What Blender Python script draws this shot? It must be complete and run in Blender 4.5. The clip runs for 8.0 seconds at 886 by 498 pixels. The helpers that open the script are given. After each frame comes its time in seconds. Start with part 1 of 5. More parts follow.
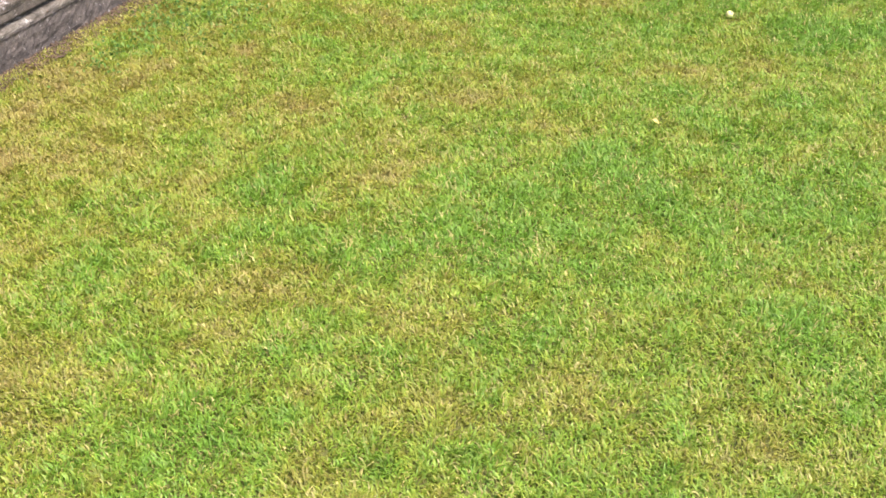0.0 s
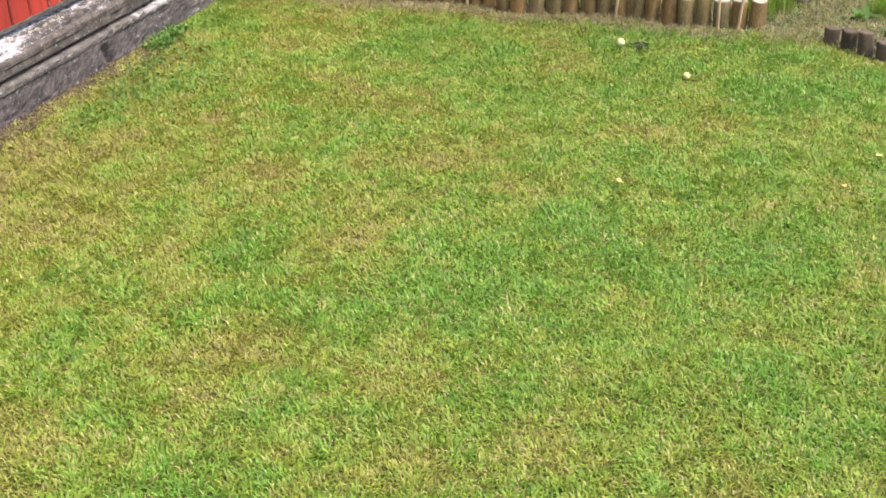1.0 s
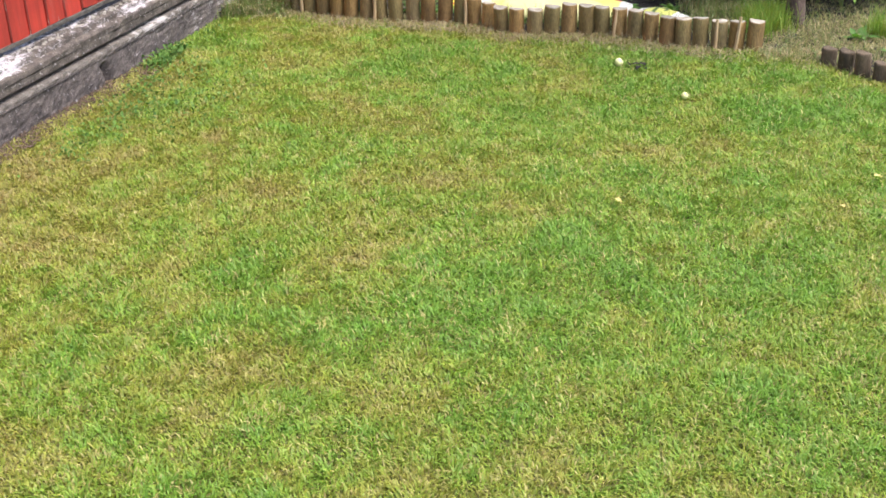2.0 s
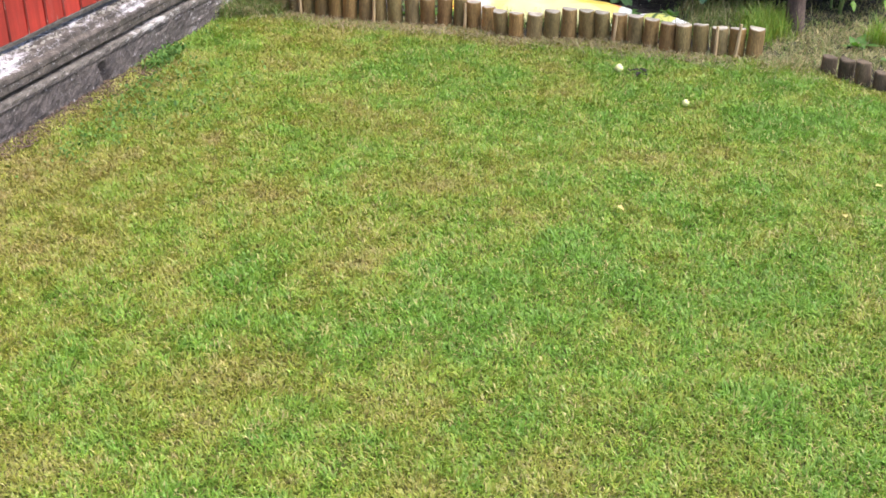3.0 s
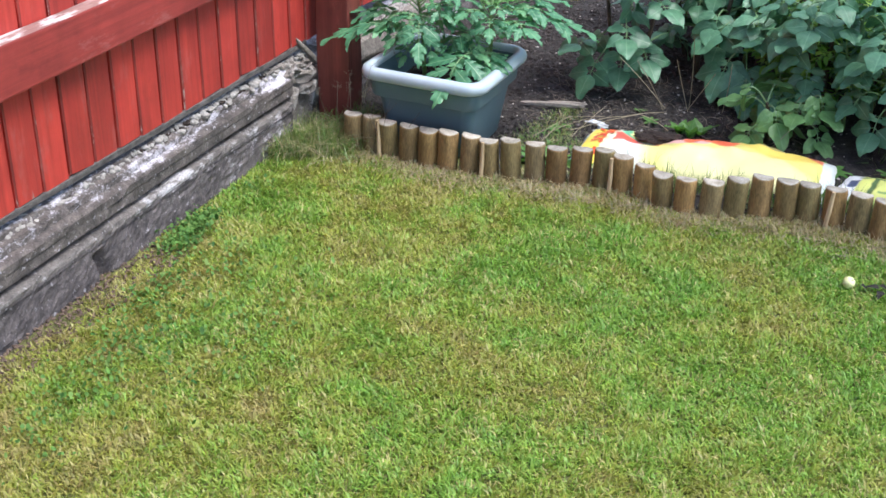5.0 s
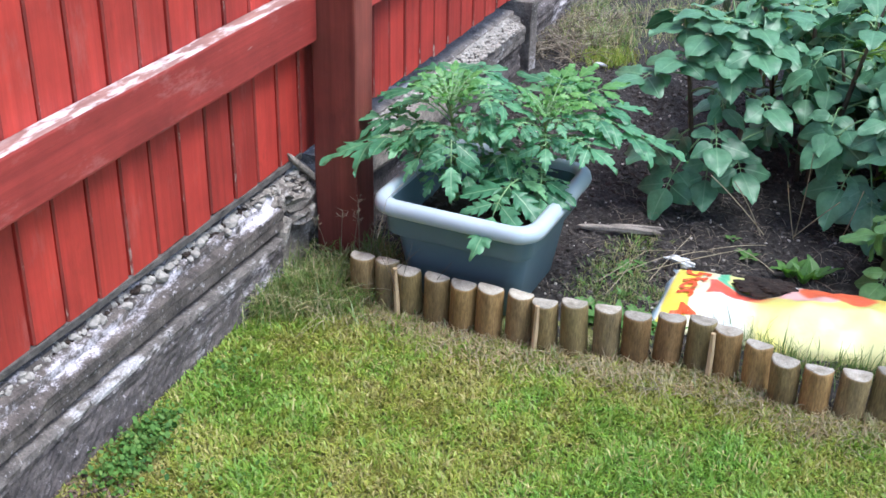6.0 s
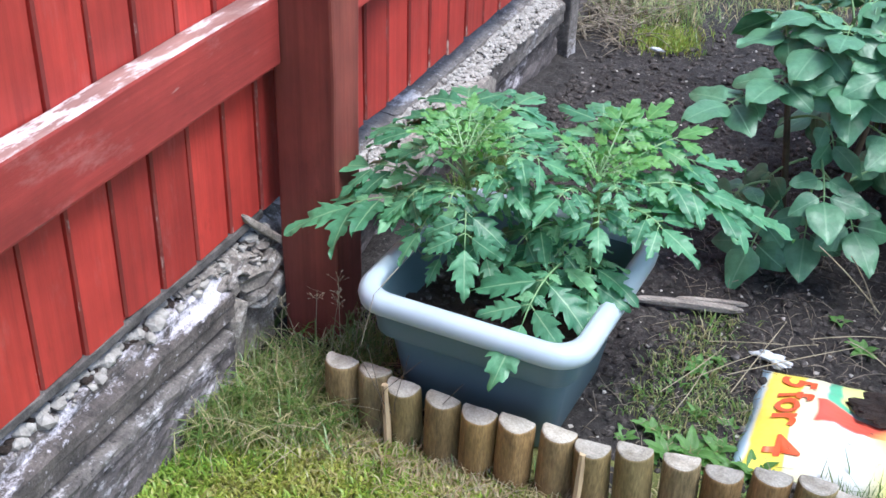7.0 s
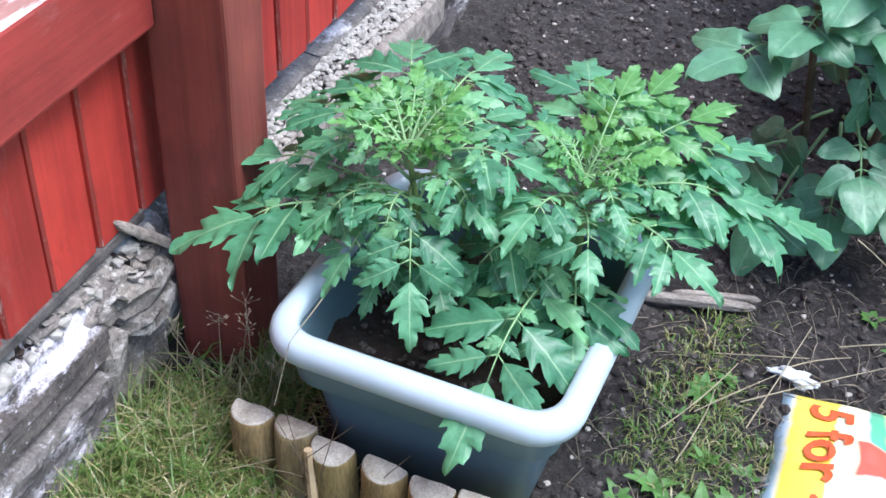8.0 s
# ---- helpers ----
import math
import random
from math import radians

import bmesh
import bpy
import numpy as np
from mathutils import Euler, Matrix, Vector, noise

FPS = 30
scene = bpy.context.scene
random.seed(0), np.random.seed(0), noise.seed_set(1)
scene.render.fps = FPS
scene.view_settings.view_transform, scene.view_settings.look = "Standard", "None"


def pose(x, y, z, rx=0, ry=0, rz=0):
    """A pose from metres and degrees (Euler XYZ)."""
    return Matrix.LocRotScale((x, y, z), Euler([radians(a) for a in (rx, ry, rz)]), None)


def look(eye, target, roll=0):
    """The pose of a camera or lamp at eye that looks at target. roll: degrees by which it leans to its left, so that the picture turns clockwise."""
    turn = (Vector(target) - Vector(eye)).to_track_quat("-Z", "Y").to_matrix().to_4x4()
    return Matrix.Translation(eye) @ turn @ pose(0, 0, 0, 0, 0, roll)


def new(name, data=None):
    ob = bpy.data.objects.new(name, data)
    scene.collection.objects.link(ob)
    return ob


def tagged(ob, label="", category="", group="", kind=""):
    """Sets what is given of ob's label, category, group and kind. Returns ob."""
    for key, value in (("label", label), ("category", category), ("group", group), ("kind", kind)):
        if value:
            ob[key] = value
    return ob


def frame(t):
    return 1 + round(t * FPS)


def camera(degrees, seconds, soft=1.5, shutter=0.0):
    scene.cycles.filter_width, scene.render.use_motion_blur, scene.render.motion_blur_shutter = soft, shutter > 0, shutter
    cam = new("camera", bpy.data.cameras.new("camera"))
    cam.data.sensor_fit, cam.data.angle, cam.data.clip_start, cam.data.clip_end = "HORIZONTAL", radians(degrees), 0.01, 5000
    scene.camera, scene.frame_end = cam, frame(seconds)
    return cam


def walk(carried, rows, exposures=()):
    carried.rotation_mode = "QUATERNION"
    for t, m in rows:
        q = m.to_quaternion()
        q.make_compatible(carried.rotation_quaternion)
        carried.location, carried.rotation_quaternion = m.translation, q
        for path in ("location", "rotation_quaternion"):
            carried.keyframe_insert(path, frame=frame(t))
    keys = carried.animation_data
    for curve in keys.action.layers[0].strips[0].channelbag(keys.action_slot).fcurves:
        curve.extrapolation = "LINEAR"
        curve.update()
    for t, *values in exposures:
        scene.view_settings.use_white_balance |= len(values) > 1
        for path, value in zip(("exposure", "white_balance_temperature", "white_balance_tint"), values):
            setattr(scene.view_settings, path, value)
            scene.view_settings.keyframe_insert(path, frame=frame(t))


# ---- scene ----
cam = camera(38.5, 8.0, soft=1.55)
PATH = [
    (0, (3.073, -4.799, 1.672), (2.342, -3.259, 0.626), -1.6),
    (0.5, (3.068, -4.841, 1.691), (2.357, -3.25, 0.711), -2.0),
    (1, (3.077, -4.859, 1.694), (2.381, -3.248, 0.734), -1.8),
    (1.5, (3.069, -4.864, 1.693), (2.374, -3.242, 0.752), -1.7),
    (3, (3.012, -4.861, 1.71), (2.34, -3.226, 0.773), -0.6),
    (3.5, (2.872, -4.709, 1.697), (2.188, -3.084, 0.753), 0.8),
    (4, (2.65, -4.291, 1.69), (1.904, -2.684, 0.763), -0.6),
    (4.2, (2.547, -4.139, 1.705), (1.766, -2.535, 0.801), -0.3),
    (5.3, (1.897, -3.098, 1.66), (1.206, -1.481, 0.707), 1.1),
    (5.5, (1.796, -2.891, 1.67), (1.075, -1.29, 0.712), 2.1),
    (6, (1.531, -2.427, 1.616), (0.823, -0.817, 0.665), 1.1),
    (6.5, (1.337, -2.025, 1.562), (0.657, -0.441, 0.547), 1.8),
    (7, (1.165, -1.573, 1.512), (0.461, -0.042, 0.436), 1.6),
    (7.5, (1.001, -1.246, 1.448), (0.401, 0.25, 0.265), 2.8),
    (8, (0.921, -1.034, 1.409), (0.361, 0.407, 0.14), 2.8),
]
EXPOSURES = [(0, 1.34, 7300, 10), (0.5, 1.23, 7050, 10), (1.0, 1.14, 6900, 10), (3.5, 1.07, 6450, 10), (4.2, 0.97, 6250, 9), (5.5, 0.98, 5750, 7), (7.0, 1.05, 5600, 7), (8, 1.19, 5500, 7)]
walk(cam, [(t, look(e, g, r)) for t, e, g, r in PATH], EXPOSURES)

# ---- light ----
world = bpy.data.worlds.new("sky")
scene.world = world
world.use_nodes = True
wn = world.node_tree
bg = wn.nodes["Background"]
sky = wn.nodes.new("ShaderNodeTexSky")
sky.sky_type, sky.sun_disc = "NISHITA", False
sky.sun_elevation, sky.sun_rotation = radians(64), radians(85)
sky.air_density, sky.dust_density, sky.ozone_density = 1.0, 3.0, 1.0
wn.links.new(sky.outputs[0], bg.inputs[0])
bg.inputs[1].default_value = 0.15
sun = new("sun", bpy.data.lights.new("sun", "SUN"))
sun.data.energy, sun.data.angle, sun.data.color = 2.4, radians(30), (1.0, 0.96, 0.9)
sun.matrix_basis = look((2.6, 0.25, 5.4), (0, 0, 0))

rng = np.random.default_rng(7)


# ---- mesh helpers ----
def link_mesh(name, verts, faces, material, parent=None, label="", smooth=True, attrs=None):
    me = bpy.data.meshes.new(name)
    me.from_pydata([tuple(v) for v in verts], [], faces)
    if smooth:
        me.polygons.foreach_set("use_smooth", [True] * len(me.polygons))
    for key, vals in (attrs or {}).items():
        me.attributes.new(key, "FLOAT", "POINT").data.foreach_set("value", np.asarray(vals, dtype=np.float32))
    me.materials.append(material)
    me.update()
    ob = new(name, me)
    if parent:
        ob.parent = parent
    if label:
        ob["label"] = label
    return ob


def part(name, bm, material, parent=None, label="", smooth=False):
    me = bpy.data.meshes.new(name)
    bm.to_mesh(me)
    bm.free()
    if smooth:
        me.polygons.foreach_set("use_smooth", [True] * len(me.polygons))
    me.materials.append(material)
    ob = new(name, me)
    if parent:
        ob.parent = parent
    if label:
        ob["label"] = label
    return ob


def thing(name, label, category, group="", kind="", at=(0, 0, 0)):
    ob = new(name)
    ob.empty_display_size = 0.05
    ob.location = at
    return tagged(ob, label, category, group, kind)


def fast_mesh(name, co, tris, material, attrs=None):
    """A mesh from arrays of corners and triangles."""
    me = bpy.data.meshes.new(name)
    me.vertices.add(len(co))
    me.vertices.foreach_set("co", co.astype(np.float32).ravel())
    me.loops.add(tris.size)
    me.loops.foreach_set("vertex_index", tris.astype(np.int32).ravel())
    me.polygons.add(len(tris))
    me.polygons.foreach_set("loop_start", np.arange(0, tris.size, 3, dtype=np.int32))
    me.polygons.foreach_set("use_smooth", np.ones(len(tris), dtype=bool))
    for key, vals in (attrs or {}).items():
        me.attributes.new(key, "FLOAT", "POINT").data.foreach_set("value", vals.astype(np.float32))
    me.materials.append(material)
    me.update(calc_edges=True)
    return new(name, me)


LATTICE = np.random.default_rng(3).random((256, 256))


def vnoise(x, y, scale=1.0, shift=0):
    """Smooth noise 0..1 over the plan."""
    x, y = np.asarray(x) * scale + 31.7 + shift, np.asarray(y) * scale + 57.3 + shift * 1.7
    i, j = np.floor(x).astype(int), np.floor(y).astype(int)
    u, v = x - i, y - j
    u, v = u * u * (3 - 2 * u), v * v * (3 - 2 * v)
    g = lambda a, b: LATTICE[a % 256, b % 256]
    return (g(i, j) * (1 - u) + g(i + 1, j) * u) * (1 - v) + (g(i, j + 1) * (1 - u) + g(i + 1, j + 1) * u) * v


def fbm(x, y, scale, octaves=4, shift=0):
    total, amp, s = 0, 0.5, scale
    for k in range(octaves):
        c, w = math.cos(0.6 + 1.1 * k), math.sin(0.6 + 1.1 * k)
        total = total + amp * vnoise(c * x - w * y, w * x + c * y, s, shift + 11 * k)
        amp, s = amp * 0.55, s * 2.07
    return total / (0.5 * (1 - 0.55 ** octaves) / 0.45)


def block(bm, x0, x1, y0, y1, z0, z1, bevel=0.0):
    made = bmesh.ops.create_cube(bm, size=1.0)["verts"]
    for v in made:
        v.co = Vector(((x0 + x1) / 2 + v.co.x * (x1 - x0), (y0 + y1) / 2 + v.co.y * (y1 - y0), (z0 + z1) / 2 + v.co.z * (z1 - z0)))
    if bevel:
        edges = list({e for v in made for e in v.link_edges})
        bmesh.ops.bevel(bm, geom=edges, offset=bevel, segments=2, affect="EDGES", profile=0.6)


def tube(points, radii, sides=6):
    """Corners and faces of a tube along points."""
    pts = [Vector(p) for p in points]
    verts, faces = [], []
    for k, p in enumerate(pts):
        d = (pts[min(k + 1, len(pts) - 1)] - pts[max(k - 1, 0)]).normalized()
        a = d.orthogonal().normalized() if abs(d.z) > 0.95 else d.cross(Vector((0, 0, 1))).normalized()
        b = d.cross(a)
        for s in range(sides):
            w = 2 * math.pi * s / sides
            verts.append(p + (a * math.cos(w) + b * math.sin(w)) * radii[k])
    for k in range(len(pts) - 1):
        for s in range(sides):
            n = (s + 1) % sides
            faces.append((k * sides + s, k * sides + n, (k + 1) * sides + n, (k + 1) * sides + s))
    faces.append(tuple(range(sides))[::-1])
    faces.append(tuple((len(pts) - 1) * sides + s for s in range(sides)))
    return verts, faces


# ---- materials ----
def nodes_of(name):
    m = bpy.data.materials.new(name)
    m.use_nodes = True
    nt = m.node_tree
    return m, nt, nt.nodes["Principled BSDF"]


def ramp(nt, source, stops):
    r = nt.nodes.new("ShaderNodeValToRGB")
    els = r.color_ramp.elements
    while len(els) < len(stops):
        els.new(0.5)
    for e, (p, c) in zip(els, stops):
        e.position, e.color = p, (*c, 1)
    nt.links.new(source, r.inputs[0])
    return r.outputs[0]


def noise_node(nt, vec, scale, detail=5.0, rough=0.6):
    n = nt.nodes.new("ShaderNodeTexNoise")
    n.inputs["Scale"].default_value, n.inputs["Detail"].default_value, n.inputs["Roughness"].default_value = scale, detail, rough
    nt.links.new(vec, n.inputs["Vector"])
    return n.outputs[0]


def place(nt, stretch=(1, 1, 1)):
    c = nt.nodes.new("ShaderNodeNewGeometry")
    m = nt.nodes.new("ShaderNodeMapping")
    m.inputs["Scale"].default_value = stretch
    nt.links.new(c.outputs["Position"], m.inputs["Vector"])
    return m.outputs[0]


def mixed(nt, a, b, fac, mode="MIX"):
    m = nt.nodes.new("ShaderNodeMix")
    m.data_type, m.blend_type = "RGBA", mode
    for sock, val in ((m.inputs[0], fac), (m.inputs[6], a), (m.inputs[7], b)):
        if isinstance(val, (int, float)):
            sock.default_value = val
        elif isinstance(val, tuple):
            sock.default_value = (*val, 1)
        else:
            nt.links.new(val, sock)
    return m.outputs[2]


def bumped(nt, bsdf, height, strength, distance):
    b = nt.nodes.new("ShaderNodeBump")
    b.inputs["Strength"].default_value, b.inputs["Distance"].default_value = strength, distance
    nt.links.new(height, b.inputs["Height"])
    nt.links.new(b.outputs[0], bsdf.inputs["Normal"])


def remap(nt, value, a, b, c=0.0, d=1.0):
    m = nt.nodes.new("ShaderNodeMapRange")
    for k, v in zip((1, 2, 3, 4), (a, b, c, d)):
        m.inputs[k].default_value = v
    nt.links.new(value, m.inputs[0])
    return m.outputs[0]


def attr(nt, name):
    a = nt.nodes.new("ShaderNodeAttribute")
    a.attribute_name = name
    return a.outputs["Fac"]


def object_random(nt):
    return nt.nodes.new("ShaderNodeObjectInfo").outputs["Random"]


def simple(name, stops, scale, roughness, bump=0.3, distance=0.003, stretch=(1, 1, 1), metal=0.0, vary=0.0, second=0.0):
    """A two-scale noise material: colour stops over noise, finer bump, and a shift from piece to piece."""
    m, nt, b = nodes_of(name)
    p = place(nt, stretch)
    big = noise_node(nt, p, scale, 6.0)
    fine = noise_node(nt, p, scale * 9, 4.0)
    col = ramp(nt, big, stops)
    if second:
        col = mixed(nt, col, ramp(nt, fine, [(0.3, (0.35, 0.35, 0.35)), (0.7, (1.4, 1.4, 1.4))]), second, "MULTIPLY")
    if vary:
        col = mixed(nt, col, ramp(nt, object_random(nt), [(0.0, (1 - vary,) * 3), (1.0, (1 + vary, 1 + vary * 0.9, 1 + vary * 0.8))]), 1.0, "MULTIPLY")
    nt.links.new(col, b.inputs["Base Color"])
    b.inputs["Roughness"].default_value, b.inputs["Metallic"].default_value = roughness, metal
    bumped(nt, b, fine, bump, distance)
    return m


def leafy(name, stops, vein, gloss=0.45, through_light=0.35):
    """A leaf: colour from leaf to leaf, paler ribs, light passing through."""
    m, nt, b = nodes_of(name)
    geo = nt.nodes.new("ShaderNodeNewGeometry")
    base = ramp(nt, geo.outputs["Random Per Island"], stops)
    p = place(nt)
    base = mixed(nt, base, ramp(nt, noise_node(nt, p, 60, 4), [(0.3, (0.72, 0.75, 0.72)), (0.7, (1.2, 1.18, 1.15))]), 0.8, "MULTIPLY")
    across, along = attr(nt, "across"), attr(nt, "along")
    rib = remap(nt, across, 0.0, 0.09, 1.0, 0.0)
    mul = nt.nodes.new("ShaderNodeMath")
    mul.operation = "MULTIPLY_ADD"
    nt.links.new(along, mul.inputs[0])
    mul.inputs[1].default_value = 44.0
    sc = nt.nodes.new("ShaderNodeMath")
    sc.operation = "MULTIPLY"
    nt.links.new(across, sc.inputs[0])
    sc.inputs[1].default_value = -16.0
    nt.links.new(sc.outputs[0], mul.inputs[2])
    sn = nt.nodes.new("ShaderNodeMath")
    sn.operation = "SINE"
    nt.links.new(mul.outputs[0], sn.inputs[0])
    side = remap(nt, sn.outputs[0], 0.86, 1.0, 0.0, 0.12)
    mx = nt.nodes.new("ShaderNodeMath")
    mx.operation = "MAXIMUM"
    nt.links.new(rib, mx.inputs[0])
    nt.links.new(side, mx.inputs[1])
    col = mixed(nt, base, vein, mx.outputs[0])
    nt.links.new(col, b.inputs["Base Color"])
    b.inputs["Specular IOR Level"].default_value = 0.5 + 0.8 * max(0.0, 0.34 - gloss) / 0.08
    b.inputs["Roughness"].default_value = gloss
    tr = nt.nodes.new("ShaderNodeBsdfTranslucent")
    nt.links.new(mixed(nt, col, (1.0, 1.25, 0.4), 1.0, "MULTIPLY"), tr.inputs[0])
    ms = nt.nodes.new("ShaderNodeMixShader")
    ms.inputs[0].default_value = through_light
    nt.links.new(b.outputs[0], ms.inputs[1])
    nt.links.new(tr.outputs[0], ms.inputs[2])
    nt.links.new(ms.outputs[0], nt.nodes["Material Output"].inputs["Surface"])
    pucker = noise_node(nt, p, 95, 3, 0.5)
    bumped(nt, b, mixed(nt, pucker, sn.outputs[0], 0.04), 0.4, 0.003)
    return m


def blades(name, stops, gloss=0.36):
    """Grass: colour by each blade's own dryness."""
    m, nt, b = nodes_of(name)
    col = ramp(nt, attr(nt, "hue"), stops)
    col = mixed(nt, col, ramp(nt, noise_node(nt, place(nt), 26, 4, 0.7), [(0.3, (0.65, 0.65, 0.66)), (0.7, (1.32, 1.31, 1.32))]), 0.75, "MULTIPLY")
    col = mixed(nt, col, ramp(nt, noise_node(nt, place(nt), 85, 3, 0.6), [(0.32, (0.6, 0.6, 0.58)), (0.66, (1.34, 1.33, 1.34))]), 0.45, "MULTIPLY")
    geo = nt.nodes.new("ShaderNodeNewGeometry")
    col = mixed(nt, col, ramp(nt, geo.outputs["Random Per Island"], [(0, (0.88, 0.88, 0.88)), (0.6, (1.0, 1.0, 1.0)), (1, (1.15, 1.15, 1.14))]), 1.0, "MULTIPLY")
    nt.links.new(col, b.inputs["Base Color"])
    b.inputs["Roughness"].default_value = gloss
    tr = nt.nodes.new("ShaderNodeBsdfTranslucent")
    nt.links.new(col, tr.inputs[0])
    ms = nt.nodes.new("ShaderNodeMixShader")
    ms.inputs[0].default_value = 0.35
    nt.links.new(b.outputs[0], ms.inputs[1])
    nt.links.new(tr.outputs[0], ms.inputs[2])
    nt.links.new(ms.outputs[0], nt.nodes["Material Output"].inputs["Surface"])
    return m


def painted_wood(name, light, dark, bare, wear=0.62, lie=False):
    """Old red stain on boards: streaks up the grain, worn to grey wood near the foot and on edges."""
    m, nt, b = nodes_of(name)
    p = place(nt, (30, 2.2, 30) if lie else (30, 30, 2.2))
    grain = noise_node(nt, p, 1.6, 7, 0.65)
    blot = noise_node(nt, place(nt), 7.0, 4)
    col = ramp(nt, grain, [(0.25, dark), (0.75, light)])
    col = mixed(nt, col, ramp(nt, blot, [(0.3, (0.7, 0.66, 0.66)), (0.7, (1.2, 1.15, 1.1))]), 0.8, "MULTIPLY")
    col = mixed(nt, col, ramp(nt, object_random(nt), [(0, (0.78, 0.75, 0.75)), (1, (1.18, 1.12, 1.1))]), 1.0, "MULTIPLY")
    worn = noise_node(nt, place(nt, (22, 6, 22) if lie else (22, 22, 6)), 1.5, 8, 0.7)
    sep = nt.nodes.new("ShaderNodeSeparateXYZ")
    nt.links.new(place(nt), sep.inputs[0])
    foot = remap(nt, sep.outputs[2], 0.27, 0.36, 0.09, 0.0)
    more = nt.nodes.new("ShaderNodeMath")
    more.operation = "ADD"
    nt.links.new(worn, more.inputs[0])
    nt.links.new(foot, more.inputs[1])
    streak = noise_node(nt, place(nt, (60, 0.9, 60) if lie else (60, 60, 0.9)), 1.0, 5, 0.7)
    col = mixed(nt, col, ramp(nt, streak, [(0.3, (0.62, 0.58, 0.58)), (0.6, (1.08, 1.06, 1.05))]), 0.6, "MULTIPLY")
    scuff = noise_node(nt, place(nt, (9, 3, 9) if lie else (9, 9, 3)), 1.3, 7, 0.75)
    col = mixed(nt, col, tuple(0.6 * a + 0.4 * b for a, b in zip(light, bare)), remap(nt, scuff, 0.56, 0.72, 0.0, 0.6))
    col = mixed(nt, col, tuple(0.45 * a for a in dark), remap(nt, scuff, 0.4, 0.26, 0.0, 0.6))
    col = mixed(nt, col, bare, remap(nt, more.outputs[0], wear, wear + 0.07, 0.0, 0.85))
    nt.links.new(col, b.inputs["Base Color"])
    b.inputs["Roughness"].default_value = 0.62
    bumped(nt, b, grain, 0.5, 0.002)
    return m


M_GRASS = blades("grass", [(0.0, (0.17, 0.335, 0.042)), (0.3, (0.25, 0.375, 0.05)), (0.5, (0.31, 0.355, 0.056)), (0.7, (0.325, 0.325, 0.07)), (0.84, (0.35, 0.315, 0.095)), (0.93, (0.355, 0.295, 0.105)), (1.0, (0.48, 0.44, 0.17))], 0.48)
M_HAY = blades("hay", [(0.0, (0.09, 0.2, 0.035)), (0.35, (0.16, 0.25, 0.06)), (0.6, (0.27, 0.27, 0.1)), (0.85, (0.5, 0.43, 0.25)), (1.0, (0.36, 0.27, 0.15))])
M_THATCH = simple("thatch", [(0.3, (0.08, 0.095, 0.022)), (0.7, (0.22, 0.215, 0.065))], 22, 0.95, 0.8, 0.01, second=0.7)
M_GROUND = simple("ground_turf", [(0.3, (0.06, 0.1, 0.02)), (0.7, (0.13, 0.16, 0.05))], 3, 0.95, 0.8, 0.02, second=0.6)
def soil_material():
    """Dry crumbly earth: dark hollows, pale grains."""
    m, nt, b = nodes_of("soil")
    p = place(nt)
    patch, lump, crumb, grain = noise_node(nt, p, 7, 4), noise_node(nt, p, 42, 6, 0.7), noise_node(nt, p, 120, 4, 0.7), noise_node(nt, p, 260, 3, 0.7)
    col = ramp(nt, lump, [(0.32, (0.015, 0.0125, 0.0115)), (0.52, (0.038, 0.031, 0.0285)), (0.75, (0.092, 0.079, 0.075))])
    col = mixed(nt, col, ramp(nt, patch, [(0.3, (0.65, 0.63, 0.62)), (0.7, (1.35, 1.35, 1.38))]), 1.0, "MULTIPLY")
    col = mixed(nt, col, (0.012, 0.009, 0.008), remap(nt, crumb, 0.44, 0.36, 0.0, 0.85))
    col = mixed(nt, col, (0.24, 0.21, 0.195), remap(nt, crumb, 0.63, 0.68, 0.0, 0.6))
    col = mixed(nt, col, ramp(nt, grain, [(0.3, (0.5, 0.5, 0.5)), (0.7, (1.5, 1.5, 1.5))]), 0.8, "MULTIPLY")
    nt.links.new(col, b.inputs["Base Color"])
    b.inputs["Roughness"].default_value = 0.95
    bumped(nt, b, mixed(nt, lump, crumb, 0.55), 1.0, 0.02)
    return m


M_SOIL = soil_material()
M_CLOD = simple("clod", [(0.3, (0.02, 0.016, 0.0145)), (0.55, (0.06, 0.049, 0.045)), (0.8, (0.26, 0.23, 0.215))], 55, 0.95, 0.8, 0.004)
M_COMPOST = simple("compost", [(0.3, (0.018, 0.011, 0.008)), (0.7, (0.055, 0.033, 0.024))], 45, 0.9, 0.9, 0.008, second=0.7)
M_RED = painted_wood("red_paint", (0.44, 0.048, 0.034), (0.32, 0.03, 0.024), (0.27, 0.2, 0.18), 0.7)
M_RAIL = painted_wood("rail_paint", (0.36, 0.05, 0.042), (0.26, 0.034, 0.03), (0.48, 0.38, 0.35), 0.67, True)
M_POST = painted_wood("post_paint", (0.24, 0.062, 0.046), (0.145, 0.035, 0.028), (0.2, 0.09, 0.065), 0.7)


